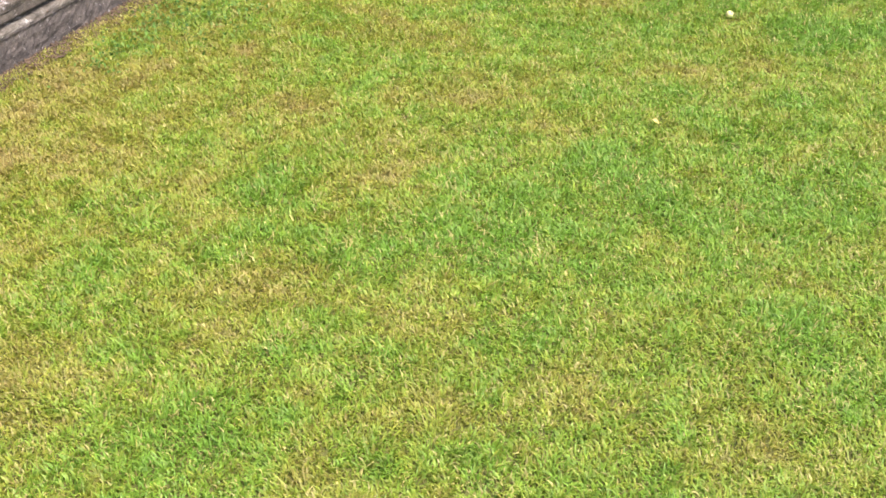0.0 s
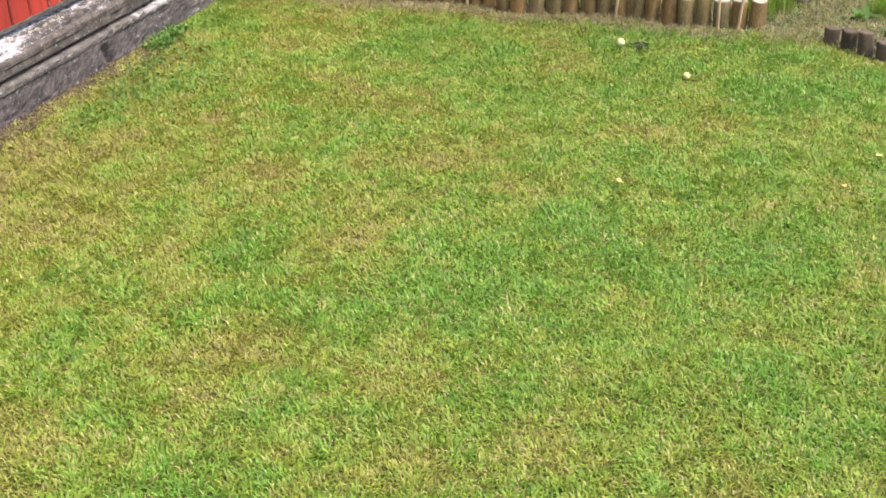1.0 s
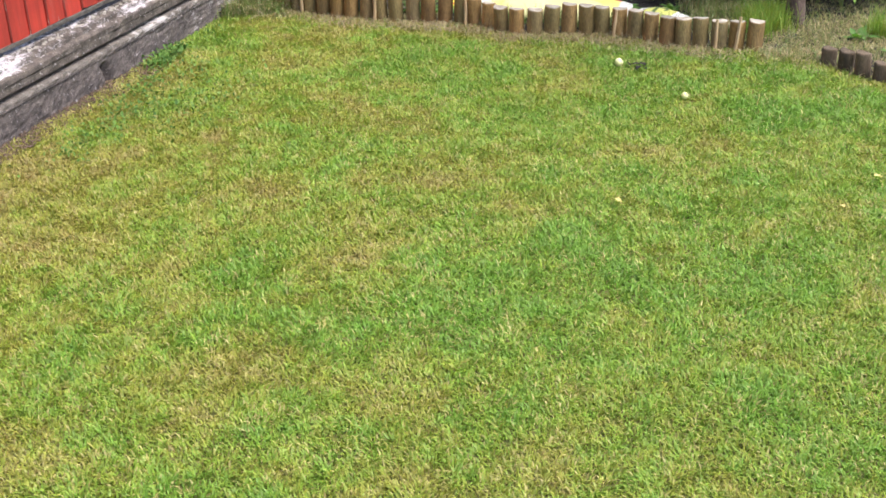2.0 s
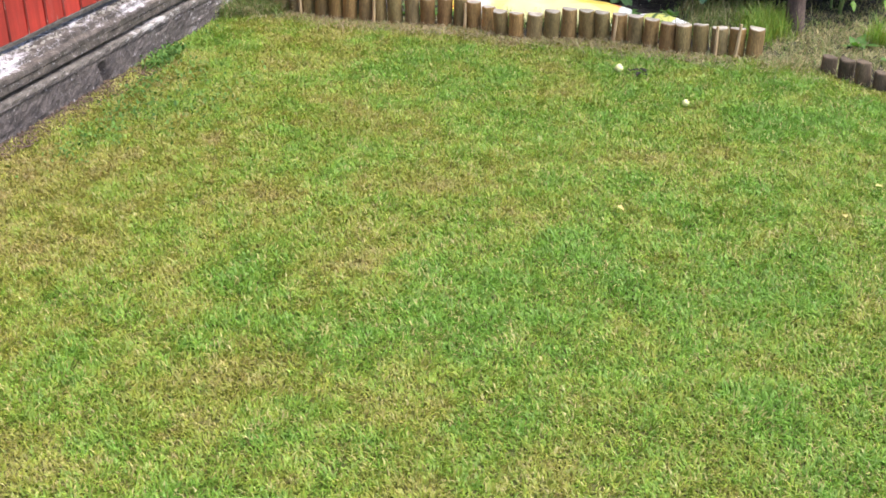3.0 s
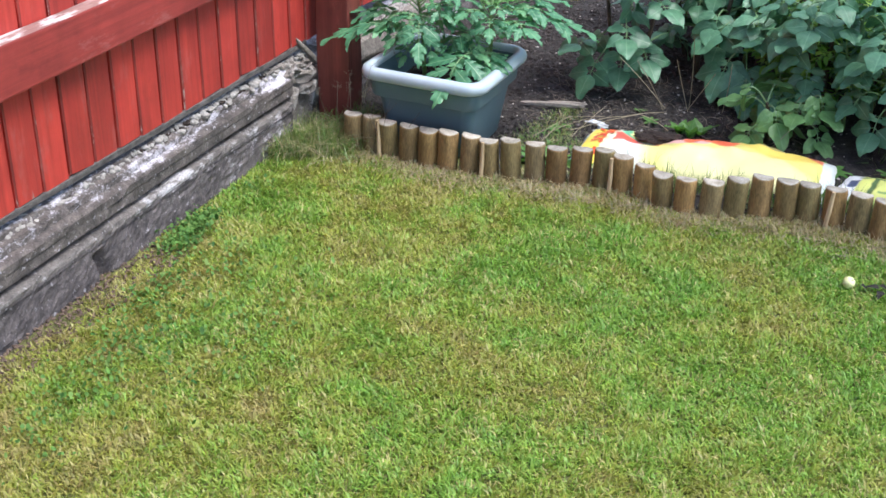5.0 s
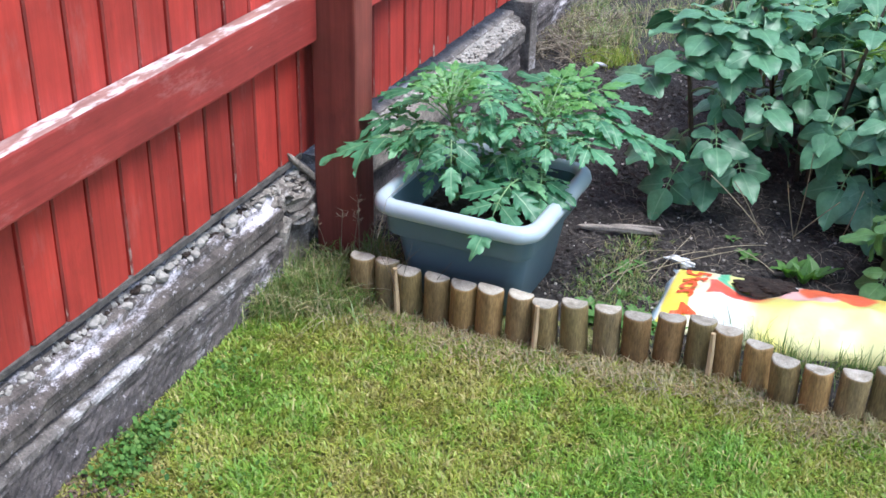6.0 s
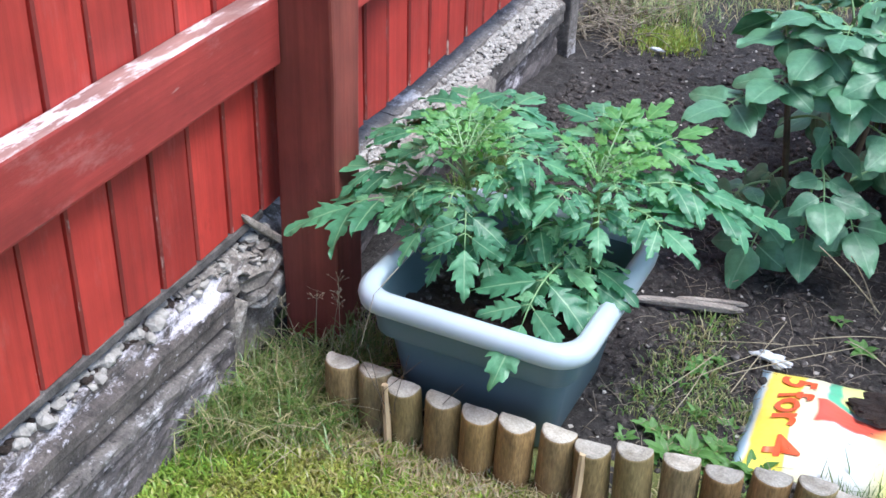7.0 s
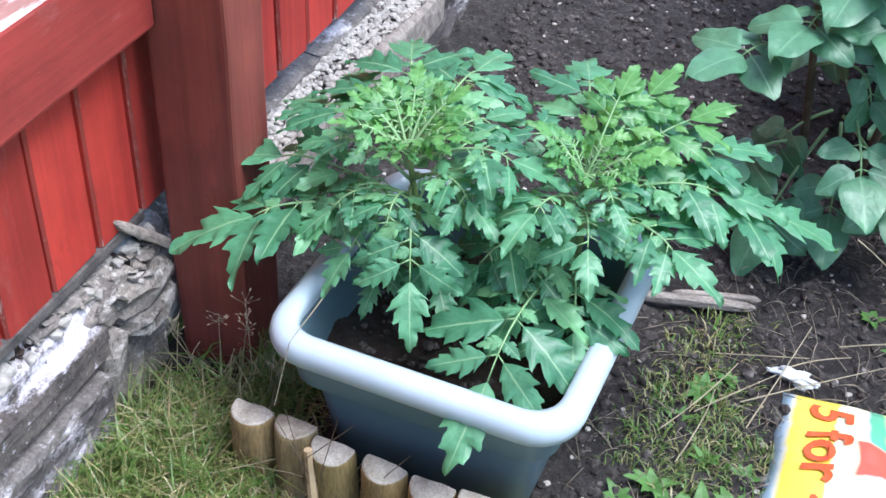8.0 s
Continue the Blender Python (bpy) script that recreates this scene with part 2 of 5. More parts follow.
def stone_paint(name, base_a, base_b, white, amount, scale=9, relief=0.006, band=None, long=1.0):
    """Weathered stone and render: mottled, pitted and streaked along its length, with what is left of a white paint."""
    m, nt, b = nodes_of(name)
    p = place(nt)
    mott, grit, pit = noise_node(nt, p, scale, 8, 0.72), noise_node(nt, p, 170, 4, 0.75), noise_node(nt, p, 62, 6, 0.7)
    streak = noise_node(nt, place(nt, (20, 1.6, 55)), 1.0, 6, 0.7)
    patch = noise_node(nt, place(nt, (1, 1 / long, 1)), 4.5, 4, 0.6)
    flake = noise_node(nt, place(nt, (1, 0.55, 1.3)), 42, 8, 0.78)
    col = ramp(nt, mott, [(0.32, base_a), (0.5, tuple((u + v) / 2 for u, v in zip(base_a, base_b))), (0.68, base_b)])
    col = mixed(nt, col, ramp(nt, streak, [(0.3, (0.62, 0.61, 0.61)), (0.7, (1.3, 1.28, 1.26))]), 0.8, "MULTIPLY")
    total = nt.nodes.new("ShaderNodeMath")
    total.operation = "MULTIPLY_ADD"
    nt.links.new(flake, total.inputs[0])
    total.inputs[1].default_value = 0.75
    nt.links.new(patch, total.inputs[2])
    kept = total.outputs[0]
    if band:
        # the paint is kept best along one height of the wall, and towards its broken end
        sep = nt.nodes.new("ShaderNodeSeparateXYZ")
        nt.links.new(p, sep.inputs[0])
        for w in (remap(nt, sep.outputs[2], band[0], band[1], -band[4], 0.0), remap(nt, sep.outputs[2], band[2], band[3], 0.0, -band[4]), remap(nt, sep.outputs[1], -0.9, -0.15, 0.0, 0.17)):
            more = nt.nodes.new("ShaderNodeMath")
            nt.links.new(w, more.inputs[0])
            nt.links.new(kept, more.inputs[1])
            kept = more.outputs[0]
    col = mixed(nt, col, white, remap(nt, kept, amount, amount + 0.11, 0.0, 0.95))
    col = mixed(nt, col, ramp(nt, grit, [(0.3, (0.45, 0.44, 0.44)), (0.7, (1.45, 1.45, 1.46))]), 0.8, "MULTIPLY")
    col = mixed(nt, col, (0.02, 0.017, 0.017), remap(nt, pit, 0.4, 0.33, 0.0, 0.85))
    col = mixed(nt, col, white, remap(nt, pit, 0.6, 0.66, 0.0, 0.6))
    nt.links.new(col, b.inputs["Base Color"])
    b.inputs["Roughness"].default_value = 0.9
    bumped(nt, b, mixed(nt, mixed(nt, mott, pit, 0.85), grit, 0.4), 1.0, relief)
    return m


M_RENDER = stone_paint("old_render", (0.032, 0.027, 0.03), (0.16, 0.136, 0.134), (0.46, 0.42, 0.45), 1.12, 16, 0.006, (-0.1, -0.05, 0.3, 0.35, 0.1))
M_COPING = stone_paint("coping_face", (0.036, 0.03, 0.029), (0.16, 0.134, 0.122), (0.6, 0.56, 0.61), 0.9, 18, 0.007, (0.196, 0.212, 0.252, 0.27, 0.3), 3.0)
# pale stone; on the footing's ledge the paleness stands for light from above
M_LEDGE = stone_paint("pale_stone_lit_ledge", (0.07, 0.06, 0.057), (0.22, 0.195, 0.18), (0.5, 0.47, 0.48), 0.96, 14, 0.006)
M_ROCK = stone_paint("rubble_stone", (0.1, 0.085, 0.078), (0.34, 0.3, 0.265), (0.6, 0.56, 0.53), 0.9, 20, 0.006)
M_RAILTOP = painted_wood("worn_rail_top", (0.36, 0.24, 0.22), (0.26, 0.14, 0.13), (0.6, 0.54, 0.54), 0.5, True)
M_CLOVER = blades("clover_leaf", [(0.0, (0.05, 0.14, 0.025)), (0.5, (0.12, 0.25, 0.045)), (1.0, (0.24, 0.34, 0.09))], 0.75)
M_LITTER = simple("brown_litter", [(0.3, (0.05, 0.03, 0.023)), (0.7, (0.2, 0.135, 0.1))], 40, 0.9, 0.6, 0.003)
M_ROOT = simple("dead_root", [(0.3, (0.1, 0.075, 0.055)), (0.7, (0.36, 0.3, 0.23))], 25, 0.85, 0.3, 0.001)
M_PEBBLE = simple("pebble", [(0.3, (0.22, 0.195, 0.175)), (0.7, (0.5, 0.465, 0.43))], 60, 0.85, 0.4, 0.002, vary=0.2)
def log_material():
    m = simple("log_bark", [(0.25, (0.12, 0.085, 0.038)), (0.5, (0.24, 0.172, 0.078)), (0.75, (0.36, 0.275, 0.14))], 2.2, 0.7, 0.5, 0.003, (14, 14, 3), vary=0.25, second=0.65)
    nt = m.node_tree
    sock = nt.nodes["Principled BSDF"].inputs["Base Color"]
    src = sock.links[0].from_socket
    tint = ramp(nt, object_random(nt), [(0.0, (1.15, 0.9, 0.75)), (0.3, (0.95, 1.0, 0.9)), (0.55, (1.3, 1.05, 0.8)), (0.8, (0.8, 0.85, 0.95)), (1.0, (1.1, 1.1, 1.0))])
    nt.links.new(mixed(nt, src, tint, 1.0, "MULTIPLY"), sock)
    return m


M_LOGSIDE = log_material()
M_LOGEND = simple("log_end", [(0.3, (0.24, 0.21, 0.165)), (0.7, (0.5, 0.46, 0.4))], 30, 0.85, 0.6, 0.003, vary=0.25, second=0.45)
M_LOGDARK = simple("log_dark", [(0.3, (0.05, 0.036, 0.024)), (0.7, (0.15, 0.11, 0.075))], 2.5, 0.85, 0.5, 0.003, (12, 12, 3), vary=0.2, second=0.6)
M_STAKE = simple("stake_wood", [(0.3, (0.36, 0.25, 0.14)), (0.7, (0.6, 0.46, 0.28))], 3, 0.8, 0.4, 0.002, (16, 16, 3), vary=0.15)
M_GREYWOOD = simple("grey_wood", [(0.3, (0.15, 0.125, 0.11)), (0.7, (0.4, 0.35, 0.31))], 2.5, 0.85, 0.6, 0.004, (6, 25, 25), vary=0.15, second=0.7)
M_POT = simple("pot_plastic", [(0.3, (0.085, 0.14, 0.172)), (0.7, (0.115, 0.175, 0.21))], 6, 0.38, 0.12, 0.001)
# same plastic as the body; sky reflection on the rim painted in as paler colour
M_RIM = simple("skylit_rim_plastic", [(0.3, (0.37, 0.44, 0.5)), (0.7, (0.45, 0.52, 0.58))], 6, 0.32, 0.12, 0.001)
M_TOMATO = leafy("tomato_leaf", [(0.0, (0.06, 0.19, 0.1)), (0.5, (0.1, 0.27, 0.14)), (0.85, (0.15, 0.35, 0.18)), (1.0, (0.19, 0.39, 0.18))], (0.27, 0.44, 0.25), 0.4, 0.28)
M_TOMTOP = leafy("tomato_shoot", [(0.0, (0.09, 0.25, 0.085)), (1.0, (0.17, 0.37, 0.1))], (0.24, 0.41, 0.16), 0.4)
M_POTATO = leafy("potato_leaf", [(0.0, (0.045, 0.12, 0.06)), (0.3, (0.075, 0.185, 0.1)), (0.7, (0.115, 0.255, 0.145)), (0.92, (0.18, 0.35, 0.2)), (1.0, (0.23, 0.39, 0.11))], (0.17, 0.32, 0.19), 0.4, 0.14)
M_NEWLEAF = leafy("young_potato_leaf", [(0.0, (0.1, 0.23, 0.09)), (1.0, (0.2, 0.36, 0.13))], (0.22, 0.38, 0.17), 0.34, 0.3)
M_WEED = leafy("weed_leaf", [(0.0, (0.08, 0.2, 0.03)), (0.5, (0.2, 0.36, 0.05)), (1.0, (0.33, 0.46, 0.09))], (0.3, 0.42, 0.12), 0.5)
M_HERB = leafy("herb_leaf", [(0.0, (0.06, 0.17, 0.04)), (1.0, (0.16, 0.31, 0.075))], (0.2, 0.32, 0.12), 0.5)
M_STEM = simple("green_stem", [(0.3, (0.13, 0.2, 0.06)), (0.7, (0.25, 0.32, 0.12))], 30, 0.6, 0.2, 0.001)
M_RIB = simple("leaf_stalk", [(0.3, (0.15, 0.28, 0.11)), (0.7, (0.25, 0.38, 0.18))], 40, 0.55, 0.15, 0.0008)
M_DARKSTEM = simple("dark_stem", [(0.3, (0.04, 0.028, 0.022)), (0.7, (0.12, 0.09, 0.06))], 30, 0.6, 0.2, 0.001)
M_STRAW = simple("straw", [(0.3, (0.24, 0.2, 0.13)), (0.7, (0.46, 0.4, 0.28))], 20, 0.8, 0.3, 0.001, vary=0.25)
M_BARK = simple("bark", [(0.3, (0.07, 0.045, 0.04)), (0.7, (0.2, 0.14, 0.12))], 4, 0.9, 0.9, 0.008, (5, 5, 2), second=0.7)
M_APPLE = simple("apple_skin", [(0.3, (0.55, 0.58, 0.2)), (0.7, (0.75, 0.75, 0.4))], 25, 0.4, 0.1, 0.001)
M_DARKLEAF = simple("dead_leaf", [(0.3, (0.01, 0.009, 0.008)), (0.7, (0.03, 0.026, 0.02))], 30, 1.0, 0.5, 0.003)
M_YELLOW = simple("yellow_leaf", [(0.3, (0.42, 0.34, 0.1)), (0.7, (0.6, 0.5, 0.2))], 40, 0.6, 0.2, 0.001)
M_WHITE = simple("white_plastic", [(0.3, (0.4, 0.41, 0.44)), (0.7, (0.72, 0.73, 0.76))], 40, 0.4, 0.6, 0.003)
M_INK = simple("red_ink", [(0.3, (0.7, 0.09, 0.03)), (0.7, (0.78, 0.13, 0.04))], 30, 0.4, 0.1, 0.001)
M_GREY = simple("grey_board", [(0.3, (0.045, 0.038, 0.037)), (0.7, (0.17, 0.15, 0.142))], 7, 0.9, 0.9, 0.006, (3, 4, 8), second=0.6)


def bag_print(name, regions, base, scale=3.0):
    """Printed plastic film: patches of ink at fixed places along (x) and across (y) the bag."""
    m, nt, b = nodes_of(name)
    tc = nt.nodes.new("ShaderNodeTexCoord")
    sep = nt.nodes.new("ShaderNodeSeparateXYZ")
    wob = nt.nodes.new("ShaderNodeTexNoise")
    wob.inputs["Scale"].default_value = 16
    nt.links.new(tc.outputs["Object"], wob.inputs["Vector"])
    add = nt.nodes.new("ShaderNodeVectorMath")
    add.operation = "MULTIPLY_ADD"
    nt.links.new(wob.outputs["Color"], add.inputs[0])
    add.inputs[1].default_value = (0.025, 0.025, 0.0)
    nt.links.new(tc.outputs["Object"], add.inputs[2])
    nt.links.new(add.outputs[0], sep.inputs[0])
    col = base
    for x0, x1, y0, y1, c, *round_ in regions:
        masks = []
        if round_:
            off = nt.nodes.new("ShaderNodeVectorMath")
            off.operation = "MULTIPLY_ADD"
            nt.links.new(add.outputs[0], off.inputs[0])
            off.inputs[1].default_value = (2 / (x1 - x0), 2 / (y1 - y0), 0)
            off.inputs[2].default_value = (-(x0 + x1 + 0.025) / (x1 - x0), -(y0 + y1 + 0.025) / (y1 - y0), 0)
            far_ = nt.nodes.new("ShaderNodeVectorMath")
            far_.operation = "LENGTH"
            nt.links.new(off.outputs[0], far_.inputs[0])
            col = mixed(nt, col, c, remap(nt, far_.outputs["Value"], 1.05, 0.9))
            continue
        for axis, a, z in ((0, x0, x1), (1, y0, y1)):
            up = remap(nt, sep.outputs[axis], a + 0.012, a + 0.018)
            dn = remap(nt, sep.outputs[axis], z + 0.012, z + 0.018, 1.0, 0.0)
            masks += [up, dn]
        acc = masks[0]
        for k in masks[1:]:
            mm = nt.nodes.new("ShaderNodeMath")
            mm.operation = "MULTIPLY"
            nt.links.new(acc, mm.inputs[0])
            nt.links.new(k, mm.inputs[1])
            acc = mm.outputs[0]
        col = mixed(nt, col, c, acc)
    dirt = noise_node(nt, tc.outputs["Object"], 28, 6, 0.7)
    col = mixed(nt, col, (0.06, 0.045, 0.035), remap(nt, dirt, 0.66, 0.7, 0.0, 0.9))
    nt.links.new(col, b.inputs["Base Color"])
    b.inputs["Roughness"].default_value = 0.32
    crease = noise_node(nt, tc.outputs["Object"], 14, 3)
    bumped(nt, b, crease, 0.35, 0.01)
    return m


# ---- ground ----
def sheet(name, xs, ys, height, material, label, category):
    gx, gy = np.meshgrid(xs, ys)
    z = height(gx, gy)
    verts = np.stack([gx, gy, z], -1).reshape(-1, 3)
    n = len(xs)
    faces = [(j * n + i, j * n + i + 1, (j + 1) * n + i + 1, (j + 1) * n + i) for j in range(len(ys) - 1) for i in range(n - 1)]
    return tagged(link_mesh(name, verts, faces, material), label, category, kind="structure")


def edge_y(x):
    """Where the log edging runs."""
    return np.interp(x, [0.2, 0.39, 0.48, 0.56, 0.69, 0.76, 0.89, 1.02, 1.08, 1.15, 1.23, 1.31, 1.39, 1.46, 1.52, 1.6, 1.72, 1.86, 2.0, 2.13, 2.3, 2.6, 2.74, 2.9, 3.5, 4.6],
                     [0.0, -0.015, -0.03, -0.028, -0.018, -0.015, 0.012, 0.045, 0.055, 0.05, 0.03, -0.01, -0.005, 0.015, 0.045, 0.065, 0.09, 0.07, 0.04, 0.055, 0.09, 0.03, -0.06, -0.13, -0.42, -1.0])


far = [-60, -25, -10, -4, -2]
sheet("ground", far + list(np.linspace(-1, 8, 40)) + [12, 25, 60], [-60, -25, -12, -8] + list(np.linspace(-6, 6, 50)) + [9, 15, 30, 60],
      lambda x, y: -0.035 + 0.012 * vnoise(x, y, 0.7), M_GROUND, "rough turf ground around the garden", "ground")
sheet("lawn", np.linspace(-0.03, 5.5, 140), np.linspace(-7, 0.12, 180), lambda x, y: -0.012 + 0.014 * fbm(x, y, 3.0), M_THATCH, "mown garden lawn with dry straw patches", "lawn")


def soil_z(x, y):
    return 0.0 + 0.035 * (fbm(x, y, 5, 4) - 0.5) + 0.026 * (fbm(x, y, 24, 4, 5) - 0.5) - 0.09 * np.clip(edge_y(x) + 0.045 - y, 0, 1)


sheet("soil_bed", np.concatenate([np.linspace(-3, -0.05, 20), np.linspace(0.02, 2.3, 230), np.linspace(2.35, 4.5, 60)]), np.concatenate([np.linspace(-0.9, 0.02, 40), np.linspace(0.03, 1.7, 165), np.linspace(1.75, 2.2, 12), np.linspace(2.25, 7, 40)]),
      lambda x, y: np.where((y < edge_y(x) + 0.02) | ((x < 0) & (y < 0.6)), -0.05, soil_z(x, y)), M_SOIL, "dark crumbly soil of a vegetable bed", "soil")


# ---- lawn grass ----
PATCHES = [(0.45, -1.75, 0.3, 0.22), (0.8, -2.31, 0.2, 0.16), (0.5, -2.3, 0.35, 0.22), (0.9, -1.33, 0.12, 0.05), (1.58, -2.06, 0.1, 0.28), (1.17, -2.36, 0.12, 0.24), (1.61, -2.84, 0.1, 0.32), (1.6, -2.63, 0.1, 0.26),
           (1.85, -2.69, 0.1, 0.2), (1.37, -2.57, 0.12, -0.2), (2.16, -1.81, 0.17, -0.2), (2.02, -2.13, 0.17, -0.14), (2.45, -1.9, 0.15, -0.12), (0.96, -0.65, 0.16, -0.2), (1.68, -1.17, 0.11, 0.22), (2.19, -1.06, 0.06, 0.4),
           (0.74, -1.41, 0.05, 0.45), (2.57, -0.57, 0.2, -0.2), (2.94, -2.0, 0.2, 0.22), (2.86, -2.39, 0.15, -0.16), (2.42, -2.71, 0.15, 0.16), (0.66, -0.2, 0.1, 0.3), (0.3, -0.35, 0.24, 0.2), (0.9, -0.12, 0.14, 0.2), (1.15, -0.1, 0.12, 0.22), (0.42, -0.2, 0.16, 0.14), (1.3, -0.4, 0.26, -0.14)]


def dryness(x, y):
    d = 0.285 + 0.6 * (fbm(x, y, 2.6, 3, 2) - 0.5) + 0.75 * (fbm(x, y, 7, 3, 9) - 0.5) + 0.5 * (fbm(x, y, 24, 2, 15) - 0.5)
    d = d + np.clip(0.12 * (1.5 - x), -0.03, 0.12) * np.clip(-y - 0.9, 0, 1)
    for px, py, r, s in PATCHES:
        d = d + s * np.exp(-((x - px) ** 2 + (y - py) ** 2) / (r * r))
    d = d + 0.36 * np.exp(-np.clip(edge_y(x) - y, 0, 9) / 0.08) + 0.6 * np.exp(-np.clip(x - 0.04, 0, 9) / 0.09) * (y < -0.75) + 0.12 * np.exp(-np.clip(x - 0.04, 0, 9) / 0.2)
    return d


def grass(name, x, y, length, width, lean, hue, z0=-0.012, material=None):
    n = len(x)
    az = 4.5 * math.pi * vnoise(x, y, 10, 33) + rng.normal(0, 1.5, n)
    face = az + math.pi / 2 + rng.normal(0, 0.5, n)
    dx, dy = np.cos(az), np.sin(az)
    wx, wy = np.cos(face) * width / 2, np.sin(face) * width / 2
    root = np.stack([x, y, z0 + 0.014 * fbm(x, y, 3.0)], -1)
    side = np.stack([wx, wy, np.zeros(n)], -1)
    h1, h2 = length * np.cos(lean * 0.6), length * np.cos(lean)
    o1, o2 = length * np.sin(lean * 0.6), length * np.sin(lean)
    mid = root + np.stack([dx * o1 * 0.5, dy * o1 * 0.5, h1 * 0.55], -1)
    tip = root + np.stack([dx * o2, dy * o2, h2], -1)
    co = np.stack([root - side, root + side, mid - side * 0.85, mid + side * 0.85, tip], 1).reshape(-1, 3)
    b = np.arange(n)[:, None] * 5
    tris = np.concatenate([b + [0, 1, 3], b + [0, 3, 2], b + [2, 3, 4]], 1).reshape(-1, 3)
    return fast_mesh(name, co, tris, material or M_GRASS, {"hue": np.repeat(hue, 5)})


def lawn_grass():
    n1, n2 = 520000, 150000
    x = np.concatenate([rng.uniform(0.02, 3.35, n1), rng.uniform(0.05, 5.5, n2)])
    y = np.concatenate([rng.uniform(-3.6, 0.12, n1), rng.uniform(-7, 0.1, n2)])
    keep = (y < edge_y(x) - 0.025) & (x > 0.035 + 0.03 * np.clip(-y - 0.4, 0, 2) + 0.03 * vnoise(x * 0, y, 14))
    bald = vnoise(x, y, 16, 4) + 0.5 * rng.random(len(x))
    keep &= bald > 0.16 + (0.3 + 0.9 * (y < -0.95)) * np.exp(-np.clip(x - 0.04 - 0.028 * np.clip(-y - 0.5, 0, 2), 0, 9) / 0.06)
    x, y = x[keep], y[keep]
    n = len(x)
    dry = dryness(x, y)
    hue = np.clip(dry + rng.normal(0, 0.1, n) + (rng.random(n) < 0.1) * 0.3, 0, 0.93)
    hue = np.where(rng.random(n) < 0.05 + 0.12 * (fbm(x, y, 14, 2, 41) > 0.62), 1.0, hue)
    tuft = fbm(x, y, 12, 3, 20)
    length = (0.01 + 0.02 * tuft) * rng.uniform(0.6, 1.35, n) * (1.1 - 0.3 * np.clip(dry, 0, 1))
    lean = np.clip(rng.normal(0.95, 0.34, n), 0.05, 1.45)
    width = rng.uniform(0.0026, 0.0056, n)
    outer = (x > 3.4) | (y < -3.6)
    width, length = np.where(outer, width * 2.2, width), np.where(outer, length * 1.5, length)
    return tagged(grass("lawn_grass", x, y, length, width, lean, hue), "short mown grass, green with straw-coloured dry patches", "grass", kind="stuff")


lawn_grass()


def tall_grass(name, label, spots, count, lengths, dry, lean=0.6, material=None):
    xs, ys = [], []
    for px, py, r in spots:
        k = int(count * r / sum(s[2] for s in spots))
        xs.append(rng.normal(px, r * 0.5, k)), ys.append(rng.normal(py, r * 0.5, k))
    x, y = np.concatenate(xs), np.concatenate(ys)
    n = len(x)
    hue = np.clip(rng.normal(dry, 0.24, n), 0, 1)
    return tagged(grass(name, x, y, rng.uniform(*lengths, n), rng.uniform(0.0015, 0.0035, n), np.clip(rng.normal(lean, 0.3, n), 0.05, 1.45), hue, -0.01, material or M_HAY), label, "grass", kind="stuff")


tall_grass("long_grass", "long uncut grass in the corner by the fence post", [(0.1, -0.02, 0.1), (0.17, 0.03, 0.1), (0.2, 0.14, 0.09), (0.06, -0.15, 0.08), (0.2, -0.06, 0.1), (0.1, -0.12, 0.1)], 3800, (0.03, 0.12), 0.44, 0.95)
tall_grass("dry_thatch", "dead straw-coloured grass along the log edging", [(0.3 + 0.1 * k, float(edge_y(0.3 + 0.1 * k)) - 0.06, 0.09) for k in range(20)], 9000, (0.015, 0.045), 0.86, 1.15)
tall_grass("weedy_grass", "tall green grass around the tree trunk", [(2.36, 0.46, 0.06), (2.3, 0.36, 0.08), (2.36, 0.36, 0.08), (2.3, 0.45, 0.08), (2.32, 0.25, 0.05), (2.78, 0.42, 0.06)], 1900, (0.05, 0.15), 0.22, 0.5, M_GRASS)
tall_grass("pale_weeds", "thin pale weeds and grass on the soil beside the tree", [(2.12, 0.5, 0.12), (2.2, 0.6, 0.2), (2.0, 0.62, 0.12), (2.1, 0.75, 0.15)], 1500, (0.03, 0.11), 0.5, 0.8)
tall_grass("straw_cover", "flattened pale straw and weeds under the tree", [(2.35, 0.25, 0.25), (2.6, 0.35, 0.35), (2.9, 0.25, 0.4), (2.5, 0.15, 0.25), (3.2, 0.3, 0.5), (2.7, 0.6, 0.4), (3.1, 0.7, 0.5), (2.45, 0.08, 0.12)], 15000, (0.02, 0.06), 0.66, 1.25)
tall_grass("bed_grass", "thin weedy grass on the soil beside the planter", [(0.76, 0.4, 0.07), (0.82, 0.22, 0.07), (0.9, 0.15, 0.06), (1.3, 0.12, 0.05), (1.42, 0.13, 0.05), (1.55, 0.16, 0.05), (1.2, 0.1, 0.05), (0.25, 0.1, 0.06), (0.8, 0.32, 0.1), (0.86, 0.26, 0.12), (0.78, 0.5, 0.08), (0.95, 0.13, 0.08), (0.84, 0.4, 0.08), (0.9, 0.32, 0.1), (0.74, 0.28, 0.07), (0.8, 0.58, 0.06)], 2600, (0.008, 0.034), 0.45, 1.0)
tall_grass("bag_grass", "yellow-green grass growing up in front of the bags", [(1.12 + 0.075 * k, 0.14 + 0.03 * math.sin(k * 1.7) + 0.05 * (k > 6), 0.05) for k in range(12)], 1100, (0.04, 0.1), 0.3, 0.5)
tall_grass("trunk_grass", "long pale grass between the bags and the tree", [(2.05, 0.3, 0.1), (2.15, 0.42, 0.12), (2.18, 0.25, 0.1), (2.02, 0.5, 0.1)], 900, (0.03, 0.11), 0.5, 0.8)


